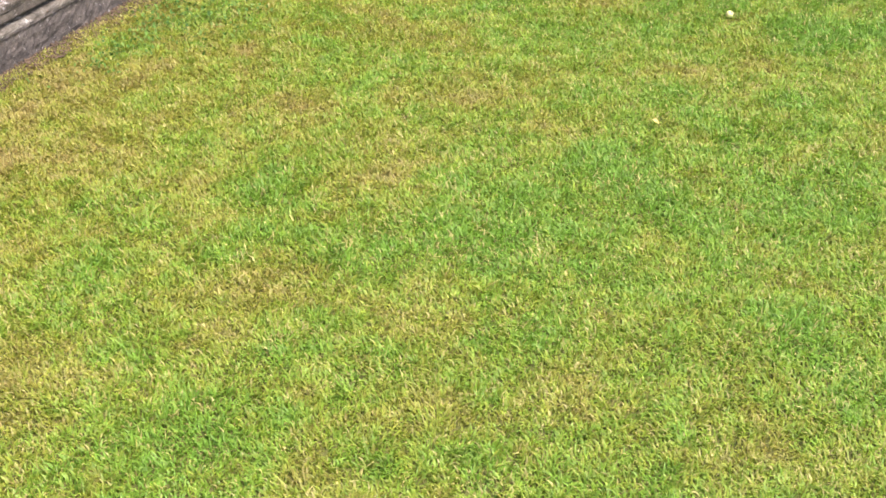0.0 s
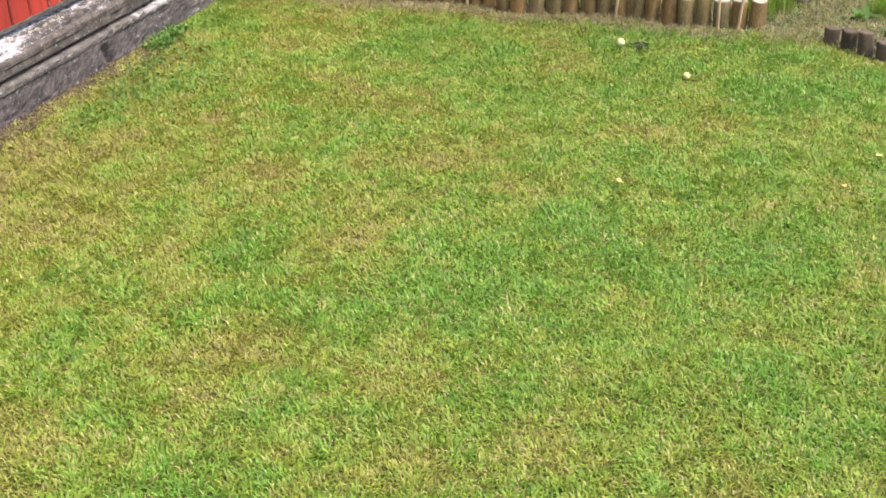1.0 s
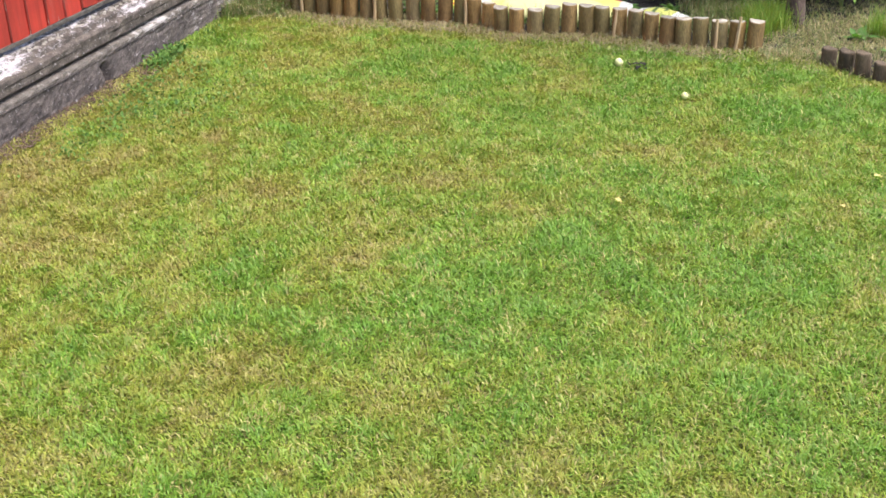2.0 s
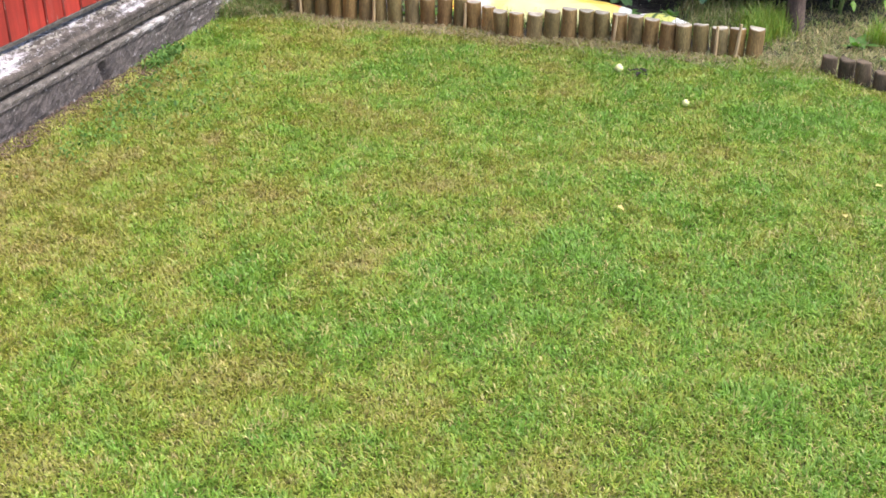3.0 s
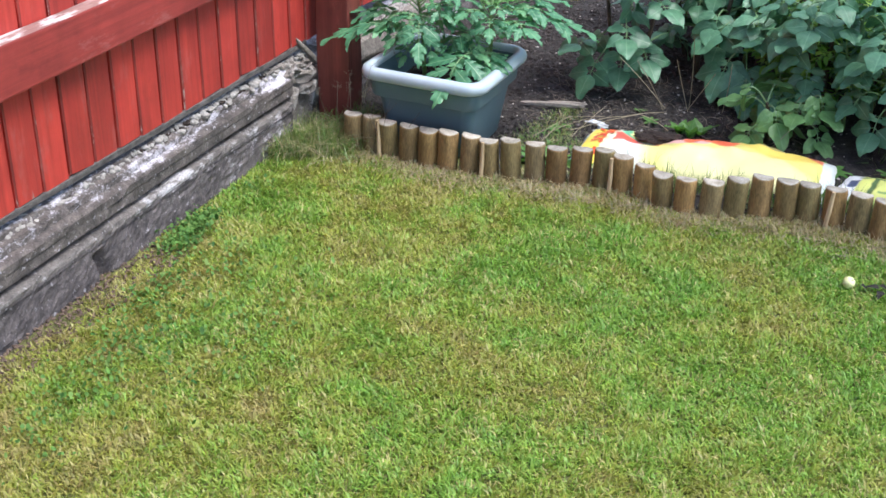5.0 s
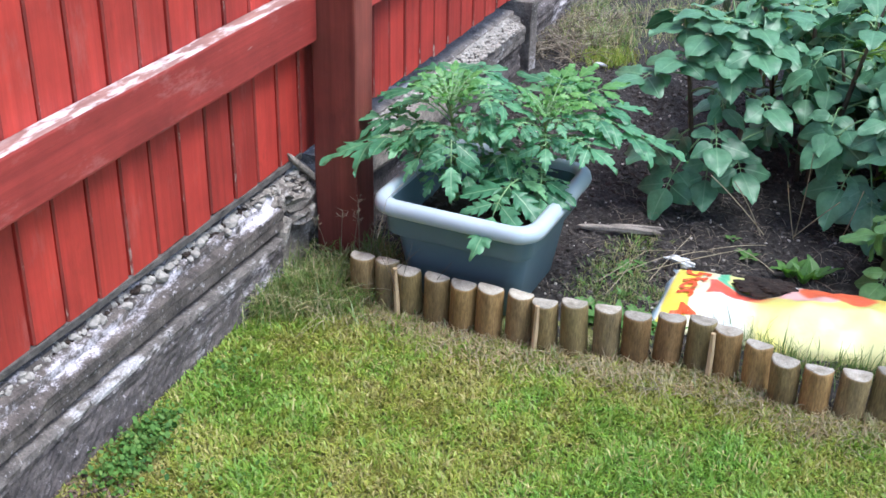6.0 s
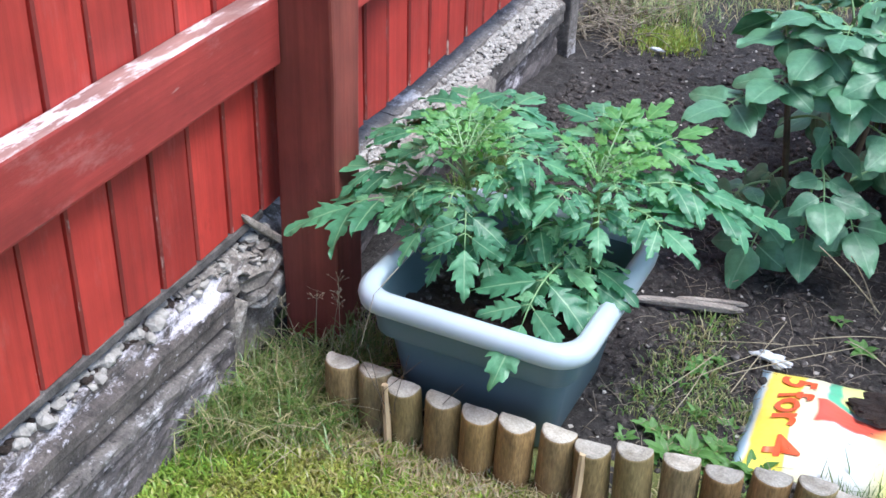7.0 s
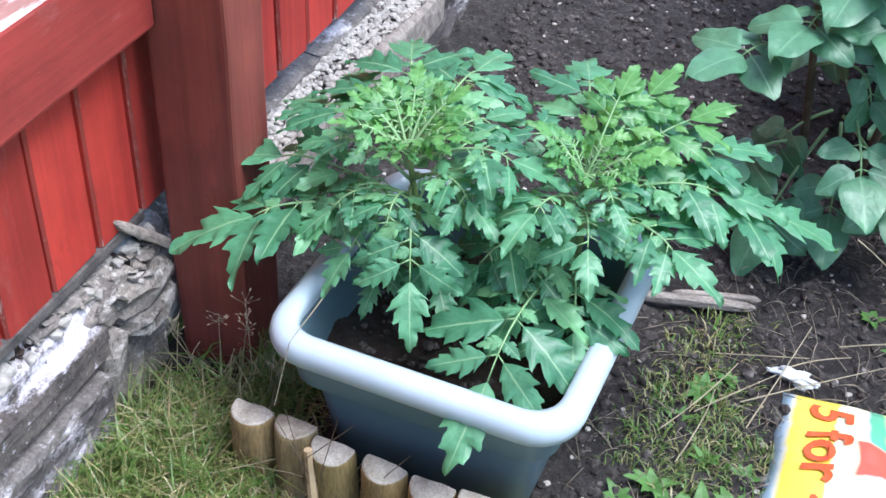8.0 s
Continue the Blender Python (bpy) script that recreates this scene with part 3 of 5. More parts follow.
# ---- low wall under the fence ----
def wall_x(y):
    return 0.03 + 0.028 * np.clip(-y - 0.5, 0, 2)


def wall_run(name, profile, y0, y1, step, material, parent, rough, label="", lift=0.0, follow=True, lit_band=None, notch=None):
    """A length of wall: a section drawn along y with an uneven face, closed at both ends."""
    ys = np.arange(y0, y1 + step * 0.5, step)
    verts, faces, k = [], [], len(profile)
    for y in ys:
        for i, (px, pz) in enumerate(profile):
            p = Vector((px * 14 + 3, y * 13, pz * 20))
            off = rough * (0.45 * noise.noise(p) + 0.9 * (0.35 - abs(noise.noise(p * 2.3))) + 0.6 * noise.noise(p * 5.1) + 0.45 * noise.noise(p * 11) + 0.6 * noise.noise(p * 0.35))
            if notch is not None and pz < 0.085:
                off -= 0.03 * math.exp(-((y - notch + 0.25 * (pz - 0.03)) / 0.018) ** 2)
            verts.append((px + (float(wall_x(y)) - 0.03 if follow else 0) + (off if 0 < i < k - 1 else 0), y, pz + lift + (0.6 * off if 0 < i < k - 1 else 0)))
    for j in range(len(ys) - 1):
        for i in range(k):
            n = (i + 1) % k
            faces.append((j * k + i, j * k + n, (j + 1) * k + n, (j + 1) * k + i))
    faces.append(tuple(range(k))[::-1])
    faces.append(tuple((len(ys) - 1) * k + i for i in range(k)))
    ob = link_mesh(name, verts, faces, material, parent, label, smooth=False)
    if lit_band:
        ob.data.materials.append(lit_band[1])
        if len(lit_band) > 3:
            ob.data.materials.append(lit_band[3])
        for q in range((len(ys) - 1) * k):
            if lit_band[0] < profile[q % k][1] < lit_band[2] and profile[q % k][0] > -0.025:
                ob.data.polygons[q].material_index = 1
            elif len(lit_band) > 3 and lit_band[2] <= profile[q % k][1] and profile[q % k][0] < 0.02:
                ob.data.polygons[q].material_index = 2
    return ob


def dense(points, n):
    """More corners along a section."""
    out = []
    for (a, b), (c, d) in zip(points[:-1], points[1:]):
        m = max(1, int(round(math.hypot(c - a, d - b) / n)))
        out += [(a + (c - a) * i / m, b + (d - b) * i / m) for i in range(m)]
    return out + [points[-1]]


wall = thing("wall_garden", "low crumbling garden wall of stone and render under the fence", "wall", kind="structure")
LOWER = [(-0.12, -0.06), (0.05, -0.06), (0.045, 0.05), (0.043, 0.1), (0.048, 0.104), (0.048, 0.122), (0.044, 0.128), (0.0, 0.133), (-0.12, 0.133)]
UPPER = [(-0.12, 0.14), (0.012, 0.14), (0.031, 0.143), (0.036, 0.15), (0.035, 0.176), (0.038, 0.18), (0.037, 0.199), (0.032, 0.205), (0.014, 0.211), (0.011, 0.228), (0.006, 0.232), (-0.012, 0.236), (-0.015, 0.248), (-0.03, 0.25), (-0.12, 0.25)]
for ya, yb, step in ((-6.0, -3.9, 0.03), (-3.9, -2.4, 0.03), (-2.39, -0.035, 0.0105)):
    # the ledge faces take a paler stone, so its lit top is painted in
    wall_run("footing", dense(LOWER, 0.011 if step < 0.02 else 0.02), ya, yb, step, M_RENDER, wall, 0.0055, lit_band=(0.112, M_LEDGE, 0.2), notch=-1.07)
cut = [-6.0, -2.6, -0.03]
for ya, yb in zip(cut[:-1], cut[1:]):
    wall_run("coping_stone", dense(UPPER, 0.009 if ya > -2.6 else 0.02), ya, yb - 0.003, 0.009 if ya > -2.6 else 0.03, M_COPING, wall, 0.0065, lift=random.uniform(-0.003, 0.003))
wall_run("footing", [(x - 0.03, z - 0.02) for x, z in dense(LOWER, 0.02)], 0.26, 1.68, 0.03, M_RENDER, wall, 0.008)
for ya, yb in ((0.26, 0.72), (0.726, 1.2), (1.206, 1.66)):
    wall_run("coping_stone", [(x - 0.0, z - 0.03) for x, z in dense(UPPER, 0.014)], ya, yb, 0.02, M_LEDGE, wall, 0.006)
wall_run("footing", [(x - 0.06, z - 0.03) for x, z in dense(LOWER, 0.02)], 1.77, 3.0, 0.03, M_RENDER, wall, 0.008)
wall_run("coping_stone", [(x - 0.04, z - 0.05) for x, z in dense(UPPER, 0.014)], 1.77, 3.0, 0.02, M_RENDER, wall, 0.008)
pier = bmesh.new()
block(pier, -0.09, 0.05, 1.685, 1.755, -0.03, 0.255, 0.006)
bmesh.ops.subdivide_edges(pier, edges=pier.edges[:], cuts=3, use_grid_fill=True)
for w in pier.verts:
    w.co += Vector((noise.noise(w.co * 30), noise.noise(w.co * 30 + Vector((7, 0, 0))), noise.noise(w.co * 30 + Vector((0, 7, 0))))) * 0.005
part("pier", pier, M_LEDGE, wall, "short pale concrete pier in the wall")


def rock(sx, sy, sz, seed, rough=0.3, sub=2, boxy=0.55):
    bm = bmesh.new()
    bmesh.ops.create_icosphere(bm, subdivisions=sub, radius=1.0)
    for v in bm.verts:
        c = v.co.copy()
        big = max(abs(c.x), abs(c.y), abs(c.z))
        c = c.lerp(c / big, boxy)
        c *= 1 + rough * noise.noise(v.co * 1.6 + Vector((seed, seed * 2.3, 0))) + 0.35 * rough * noise.noise(v.co * 4 + Vector((seed, 0, 0)))
        v.co = Vector((c.x * sx, c.y * sy, c.z * sz))
    return bm


# broken end of the wall by the post: stacked flat stones
for x, y, z, sx, sy, sz, rx, ry, rz in ((-0.012, -0.005, 0.075, 0.042, 0.035, 0.1, 0, 3, 3), (-0.025, 0.085, 0.05, 0.045, 0.06, 0.075, 3, -3, -4),
                                       (-0.002, 0.1, 0.138, 0.046, 0.07, 0.02, -6, 6, 8), (-0.008, 0.085, 0.185, 0.044, 0.075, 0.026, -5, 8, -4),
                                       (-0.045, 0.185, 0.1, 0.05, 0.06, 0.1, 4, 0, 6), (-0.035, 0.16, 0.205, 0.04, 0.05, 0.03, -6, 6, 14), (-0.02, 0.0, 0.205, 0.045, 0.05, 0.03, 4, 10, 6), (-0.03, 0.12, 0.225, 0.03, 0.04, 0.022, 0, 0, 20), (-0.012, 0.03, 0.24, 0.022, 0.026, 0.014, 8, 4, 30), (-0.005, 0.065, 0.222, 0.02, 0.02, 0.013, 8, 14, 70)):
    ob = part("stone", rock(sx, sy, sz, x * 70 + y * 31 + z * 17, 0.26, 2, 0.8), M_ROCK, wall, "", False)
    ob.matrix_basis = pose(x, y, z, rx, ry, rz)
shards = []
for k in range(6):
    bm = rock(0.013, 0.017, 0.0045, 11.0 + k * 3.7, 0.5, 1, 0.6)
    me = bpy.data.meshes.new("shard")
    bm.to_mesh(me)
    bm.free()
    me.materials.append(M_ROCK)
    shards.append(me)
rr = random.Random(17)
for k in range(70):
    y = rr.uniform(-0.12, 0.14)
    x = rr.uniform(-0.03, 0.03 if y > -0.02 else 0.005)
    ob = new("shard", shards[k % 6])
    ob.parent = wall
    ob.matrix_basis = pose(x, y, (0.247 if y < 0.05 else 0.232) - 0.9 * max(0.0, x) + rr.uniform(-0.008, 0.006), rr.uniform(-35, 35), rr.uniform(-10, 50), rr.uniform(0, 360)) @ Matrix.Scale(rr.uniform(0.5, 1.15), 4)


def pebbles(name, label, count, xr, yr, zf, size, material, kind="stuff"):
    co, tris = [], []
    bm = bmesh.new()
    bmesh.ops.create_icosphere(bm, subdivisions=1, radius=1.0)
    base = np.array([v.co for v in bm.verts])
    bf = np.array([[v.index for v in f.verts] for f in bm.faces])
    bm.free()
    for k in range(count):
        x, y = rng.uniform(*xr), rng.uniform(*yr)
        s = (size[0] + (size[1] - size[0]) * rng.random() ** 2.5) * np.array([rng.uniform(0.8, 1.3), rng.uniform(0.8, 1.3), rng.uniform(0.55, 0.9)])
        p = base * (1 + rng.uniform(-0.32, 0.32, base.shape)) * s
        a = rng.uniform(0, 6.28)
        p = p @ np.array([[math.cos(a), math.sin(a), 0], [-math.sin(a), math.cos(a), 0], [0, 0, 1]])
        co.append(p + [x, y, zf(x, y) + s[2] * 0.4])
        tris.append(bf + len(base) * k)
    ob = fast_mesh(name, np.concatenate(co), np.concatenate(tris), material)
    ob.data.polygons.foreach_set("use_smooth", np.zeros(len(ob.data.polygons), dtype=bool))
    return tagged(ob, label, "stones", kind=kind)


pebbles("rubble", "small broken stones and mortar lumps along the foot of the fence", 620, (-0.02, 0.012), (-2.6, 0.15), lambda x, y: 0.24 - 0.9 * max(0, x), (0.003, 0.016), M_PEBBLE)
pebbles("dark_rubble", "dark dirt crumbs along the foot of the fence", 1500, (-0.03, 0.0), (-2.6, 0.15), lambda x, y: 0.238 - 0.9 * max(0, x), (0.003, 0.009), M_COMPOST)
pebbles("gravel", "pale gravel lying on the wall behind the post", 2600, (-0.02, 0.055), (0.27, 1.6), lambda x, y: 0.208 - 0.25 * max(0, x), (0.0036, 0.0088), M_PEBBLE)
board = link_mesh("edging_board", *(lambda bm: ([v.co for v in bm.verts], [[w.index for w in f.verts] for f in bm.faces]))(rock(0.016, 0.4, 0.05, 4.0, 0.06)), M_GREYWOOD, None, smooth=False)
board.matrix_basis = pose(0.075, 0.68, 0.18, 0, -6, 0)
tagged(board, "weathered grey edging board holding back gravel", "board")


# ---- fence ----
fence = thing("fence", "red-stained wooden garden fence of overlapping upright boards", "fence")
PITCH = 0.1018
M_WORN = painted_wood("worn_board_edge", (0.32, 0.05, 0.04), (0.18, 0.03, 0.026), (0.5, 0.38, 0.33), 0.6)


def plank_mesh(k):
    """An upright board: softened front edges and a tongue that reaches behind its neighbour."""
    bm = bmesh.new()
    w, top, low = PITCH - 0.0056, 1.78, 0.285
    section = ((-0.03, 0, low), (-0.012, 0, low), (-0.002, 0, low), (0.002, 0.004, low), (0.0, w - 0.004, low), (-0.004, w, low), (-0.007, w, low), (-0.008, w + 0.014, low), (-0.03, w + 0.014, low))
    f = bm.faces.new([bm.verts.new(c) for c in section])
    bmesh.ops.recalc_face_normals(bm, faces=[f])
    res = bmesh.ops.extrude_face_region(bm, geom=[f])
    bmesh.ops.translate(bm, verts=[g for g in res["geom"] if isinstance(g, bmesh.types.BMVert)], vec=(0, 0, top - low))
    bmesh.ops.subdivide_edges(bm, edges=[e for e in bm.edges if abs(e.verts[0].co.z - e.verts[1].co.z) > 1], cuts=8, use_grid_fill=True)
    for v in bm.verts:
        v.co.y += 0.001 * noise.noise(Vector((k * 3.1, v.co.z * 2.2, 0)))
        v.co.x += 0.0015 * noise.noise(Vector((k * 5.1, v.co.z * 3.2, 4)))
        if v.co.z < low + 0.001:
            v.co.z += 0.01 * noise.noise(Vector((k * 1.7, v.co.y * 20, 9)))
    bmesh.ops.recalc_face_normals(bm, faces=bm.faces)
    me = bpy.data.meshes.new("plank")
    bm.to_mesh(me)
    bm.free()
    me.materials.append(M_RED)
    me.materials.append(M_WORN)
    me.update()
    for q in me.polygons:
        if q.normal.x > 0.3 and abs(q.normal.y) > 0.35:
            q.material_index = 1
    return me


planks = [plank_mesh(k) for k in range(8)]
for k in range(-60, 18):
    ob = new("plank", planks[(k * 5) % 8])
    ob.parent = fence
    ob.matrix_basis = pose(0.001 * math.sin(k * 2.7), 0.04 + k * PITCH + 0.001 * math.sin(k * 1.9), 0.002 * math.sin(k * 3.3), 0, 0, 0)


def timber(name, x0, x1, y0, y1, z0, z1, material, bevel, cuts, parent, label="", wob=0.003, top_material=None):
    bm = bmesh.new()
    block(bm, x0, x1, y0, y1, z0, z1, bevel)
    ax = 1 if (y1 - y0) > (z1 - z0) else 2
    length = max(y1 - y0, z1 - z0)
    bmesh.ops.subdivide_edges(bm, edges=[e for e in bm.edges if abs(e.verts[0].co[ax] - e.verts[1].co[ax]) > length * 0.6], cuts=cuts, use_grid_fill=True)
    for v in bm.verts:
        v.co += Vector((noise.noise(v.co * 6), noise.noise(v.co * 6 + Vector((5, 0, 0))), noise.noise(v.co * 6 + Vector((0, 5, 0))))) * wob
    ob = part(name, bm, material, parent, label)
    if top_material:
        ob.data.materials.append(top_material)
        for q in ob.data.polygons:
            if q.normal.z > 0.5:
                q.material_index = 1
    return ob


timber("rail", 0.002, 0.052, -6.0, 0.152, 0.588, 0.716, M_RAIL, 0.006, 60, fence, "horizontal fence rail with worn whitish upper edge", top_material=M_RAILTOP)
timber("rail", 0.002, 0.05, 0.253, 1.9, 0.588, 0.71, M_RAIL, 0.006, 24, fence, "horizontal fence rail with worn whitish upper edge", top_material=M_RAILTOP)
timber("post", 0.031, 0.153, 0.156, 0.25, -0.05, 1.8, M_POST, 0.006, 20, fence, "dark brown-red square fence post")
timber("gravel_board", -0.025, 0.005, -6.0, 0.14, 0.268, 0.285, M_GREY, 0.003, 50, fence, "grey weathered strip along the board feet")


# ---- log edging ----
def log_mesh(h, w, seed, mats):
    """A half-round upright log: round to the lawn, flat behind, with a rounded sawn top."""
    sec = []
    for a in range(13):
        t = math.pi + math.pi * a / 12
        sec.append((w / 2 * math.cos(t), 0.034 * math.sin(t)))
    sec += [(w * 0.48, 0.005), (w * 0.2, 0.007), (-w * 0.2, 0.006), (-w * 0.48, 0.005)]
    n = len(sec)
    levels = [(-0.06, 1.0), (h * 0.3, 1.0), (h * 0.7, 0.99), (h - 0.009, 0.985), (h - 0.002, 0.95), (h, 0.88)]
    verts, faces = [], []
    for z, s in levels:
        for i, (x, y) in enumerate(sec):
            d = 1 + 0.05 * noise.noise(Vector((x * 40 + seed, y * 40, z * 9)))
            tip = 0.004 * noise.noise(Vector((x * 30, y * 30, seed))) + 0.06 * x * math.sin(seed) if z > h - 0.005 else 0
            verts.append((x * s * d, y * s * d, z + tip))
    for j in range(len(levels) - 1):
        for i in range(n):
            k = (i + 1) % n
            faces.append((j * n + i, j * n + k, (j + 1) * n + k, (j + 1) * n + i))
    top = (len(levels) - 1) * n
    verts.append((0, -0.008, h + 0.001))
    for i in range(n):
        faces.append((top + i, top + (i + 1) % n, len(verts) - 1))
    me = bpy.data.meshes.new("log")
    me.from_pydata(verts, [], faces)
    for m in mats:
        me.materials.append(m)
    for k, p in enumerate(me.polygons):
        p.use_smooth = k < 4 * n
        p.material_index = 1 if k >= 4 * n else 0
    me.update()
    return me


edging = thing("log_edging", "edging of half-round wooden logs between lawn and bed", "edging")
shapes = [log_mesh(0.118 + 0.003 * (k % 3), 0.066 - 0.002 * (k % 2), k * 2.1, (M_LOGSIDE, M_LOGEND)) for k in range(7)]
for k in range(31):
    x = 0.25 + k * 0.0693 + 0.003 * math.sin(k * 2.3)
    slope = math.degrees(math.atan2(float(edge_y(x + 0.03) - edge_y(x - 0.03)), 0.06))
    ob = new("log", shapes[(k * 3 + k // 4) % 7])
    ob.parent = edging
    drop = -0.012 if 14 <= k <= 17 else 0.004 * math.sin(k * 1.7)
    ob.matrix_basis = pose(x, float(edge_y(x)) + 0.006, drop, 2.5 * math.sin(k * 3.9), 2.2 * math.sin(k * 5.3), slope * 0.6)
for x, h, tilt in ((0.367, 0.125, -5), (0.722, 0.118, 1), (1.118, 0.112, 0), (1.76, 0.12, 5), (2.185, 0.125, 0), (2.262, 0.14, 5)):
    verts, faces = tube([(0, 0, -0.05), (0.001, 0, h * 0.5), (0, 0, h)], [0.007, 0.0075, 0.006], 6)
    ob = link_mesh("stake", verts, faces, M_STAKE, edging, "thin split wooden stake", smooth=False)
    ob.matrix_basis = pose(x, float(edge_y(x)) - 0.036, 0, -4, tilt, 0)
old = thing("log_edging", "older dark rotting log edging beside the lawn", "edging")
dark = [log_mesh(0.07 + 0.012 * k, 0.062, k * 1.3 + 9, (M_LOGDARK, M_LOGDARK)) for k in range(3)]
for k in range(12):
    x = 2.63 + k * 0.068
    ob = new("log", dark[k % 3])
    ob.parent = old
    ob.matrix_basis = pose(x, float(edge_y(x)) + 0.01, -0.004, 3 * math.sin(k), 3 * math.sin(k * 2.1), -28)


# ---- planter ----
def ring(hw, hd, z, r, n=6):
    pts = []
    for cx, cy, a0 in ((hw - r, hd - r, 0), (-hw + r, hd - r, 90), (-hw + r, -hd + r, 180), (hw - r, -hd + r, 270)):
        for i in range(n + 1):
            a = radians(a0 + 90 * i / n)
            pts.append((cx + r * math.cos(a), cy + r * math.sin(a), z))
    return pts


def loft(rings, cap0=False, cap1=False):
    n = len(rings[0])
    verts = [p for r in rings for p in r]
    faces = [(j * n + i, j * n + (i + 1) % n, (j + 1) * n + (i + 1) % n, (j + 1) * n + i) for j in range(len(rings) - 1) for i in range(n)]
    if cap0:
        faces.append(tuple(range(n))[::-1])
    if cap1:
        faces.append(tuple((len(rings) - 1) * n + i for i in range(n)))
    return verts, faces


planter = thing("planter", "blue-grey square plastic planter filled with compost", "planter")
planter.matrix_basis = pose(0.487, 0.2, 0.0, 0, 0, -0.8) @ Matrix.Diagonal((1.072, 1.072, 1.0, 1))
outer = [(0.128, 0.13, 0.0, 0.03), (0.134, 0.136, 0.012, 0.035), (0.158, 0.16, 0.176, 0.038), (0.159, 0.161, 0.181, 0.038), (0.1735, 0.1755, 0.184, 0.04), (0.1755, 0.1775, 0.188, 0.04), (0.181, 0.183, 0.246, 0.04), (0.181, 0.183, 0.262, 0.04)]
inner = [(0.17, 0.172, 0.262, 0.036), (0.166, 0.168, 0.24, 0.036), (0.156, 0.158, 0.17, 0.034), (0.14, 0.142, 0.1, 0.03)]
v, f = loft([ring(*q) for q in outer + inner], True, True)
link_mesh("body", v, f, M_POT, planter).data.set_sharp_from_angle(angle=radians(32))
rimprof = [(0.181, 0.247), (0.194, 0.243), (0.202, 0.249), (0.2045, 0.262), (0.201, 0.275), (0.192, 0.282), (0.18, 0.2825), (0.172, 0.278), (0.1695, 0.268), (0.17, 0.255)]
v, f = loft([ring(h, h + 0.003, z, 0.036 + (h - 0.17) * 0.8) for h, z in rimprof])
link_mesh("rim", v, f, M_RIM, planter, "rolled rim with the sky's reflection put into its paler colour")
gx, gy = np.meshgrid(np.linspace(-0.163, 0.163, 30), np.linspace(-0.164, 0.164, 30))
gz = 0.188 + 0.03 * (fbm(gx, gy, 14, 3) - 0.5) + 0.02 * (fbm(gx, gy, 50, 2, 3) - 0.5)
link_mesh("compost", np.stack([gx, gy, gz], -1).reshape(-1, 3), [(j * 30 + i, j * 30 + i + 1, (j + 1) * 30 + i + 1, (j + 1) * 30 + i) for j in range(29) for i in range(29)], M_COMPOST, planter, "dark moist potting compost")
pebbles("compost_crumbs", "bark crumbs and lumps on the compost", 300, (0.33, 0.645), (0.045, 0.355), lambda x, y: 0.192, (0.003, 0.009), M_CLOD)


# ---- leaves ----
class Foliage:
    """Gathers leaflets and stalks for one leaf."""

    def __init__(self):
        self.v, self.f, self.al, self.ac = [], [], [], []

    def add(self, verts, faces, along, across):
        o = len(self.v)
        self.v += verts
        self.f += [tuple(i + o for i in q) for q in faces]
        self.al += along
        self.ac += across

    def leaflet(self, root, heading, up, length, width, lobes, curl, fold, seed):
        """One leaflet: five corners across, a folded and curled blade; lobes above 0 cuts its edge into pointed teeth."""
        heading = heading.normalized()
        side = heading.cross(up).normalized()
        nrm = side.cross(heading).normalized()
        n = 25 if lobes else 11
        verts, faces, al, ac = [], [], [], []
        wob = noise.noise(Vector((seed, 3.3, 0)))
        sway = 0.1 * length * noise.noise(Vector((seed, 9.1, 2)))
        for i in range(n):
            s = i / (n - 1)
            ws, shifts = [], []
            for q in (0, 1):
                if lobes:
                    env = min(1.0, s / 0.2) ** 0.7 * min(1.0, (1 - s) / 0.72) ** 0.8
                    u = (s * (4.3 + 0.9 * noise.noise(Vector((seed, q * 7.0, 1)))) + 0.1 + 0.3 * q + 0.2 * wob) % 1.0
                    tooth = u / 0.72 if u < 0.72 else (1 - u) / 0.28
                    u2 = (u * 2.5) % 1.0
                    depth = lobes * (1.1 - 0.5 * s) * (0.85 + 0.5 * noise.noise(Vector((seed * 2, q * 3.0, s * 3))))
                    ws.append(width * 0.5 * env * (1 - depth * (1 - tooth) - 0.1 * (1 - u2) * (s < 0.85)))
                    shifts.append(0.16 * length * tooth * env * (0 < i < n - 1))
                else:
                    w = width * 0.52 * math.sin(math.pi * s ** 0.66) ** 0.72 * (1.0 - 0.3 * s * s)
                    ws.append(w)
                    shifts.append(0.04 * length * (0 < i < n - 1))
            if i == n - 1:
                ws = [0.0006, 0.0006]
            c = root + heading * (length * s * (1 - 0.12 * abs(curl))) - nrm * (curl * length * s * s) + side * (sway * s * s)
            ripple = 0.09 * width * math.sin(s * 11 + seed * 5)
            for sgn in (-1, -0.5, 0, 0.5, 1):
                w, shift, a = ws[sgn > 0], shifts[sgn > 0], abs(sgn)
                lift = a * (fold * w + ripple * (sgn + 0.4 * wob) * s) - (0.1 * w if a == 1 else -0.08 * w if a == 0.5 else 0)
                verts.append(c + side * (sgn * w) + nrm * lift + heading * (shift * a * a))
                al.append(s)
                ac.append(a)
        for i in range(n - 1):
            a = i * 5
            faces += [(a + k, a + k + 1, a + k + 6, a + k + 5) for k in range(4)]
        self.add(verts, faces, al, ac)

    def stalk(self, pts, r0, r1):
        radii = [r0 + (r1 - r0) * k / (len(pts) - 1) for k in range(len(pts))]
        v, f = tube(pts, radii, 5)
        self.add(v, f, [0.5] * len(v), [0.0] * len(v))

    def put(self, name, material, parent, label=""):
        return link_mesh(name, self.v, self.f, material, parent, label, True, {"along": self.al, "across": self.ac})


def curve3(a, b, c, n):
    return [a * (1 - t) ** 2 + b * 2 * t * (1 - t) + c * t * t for t in (k / (n - 1) for k in range(n))]


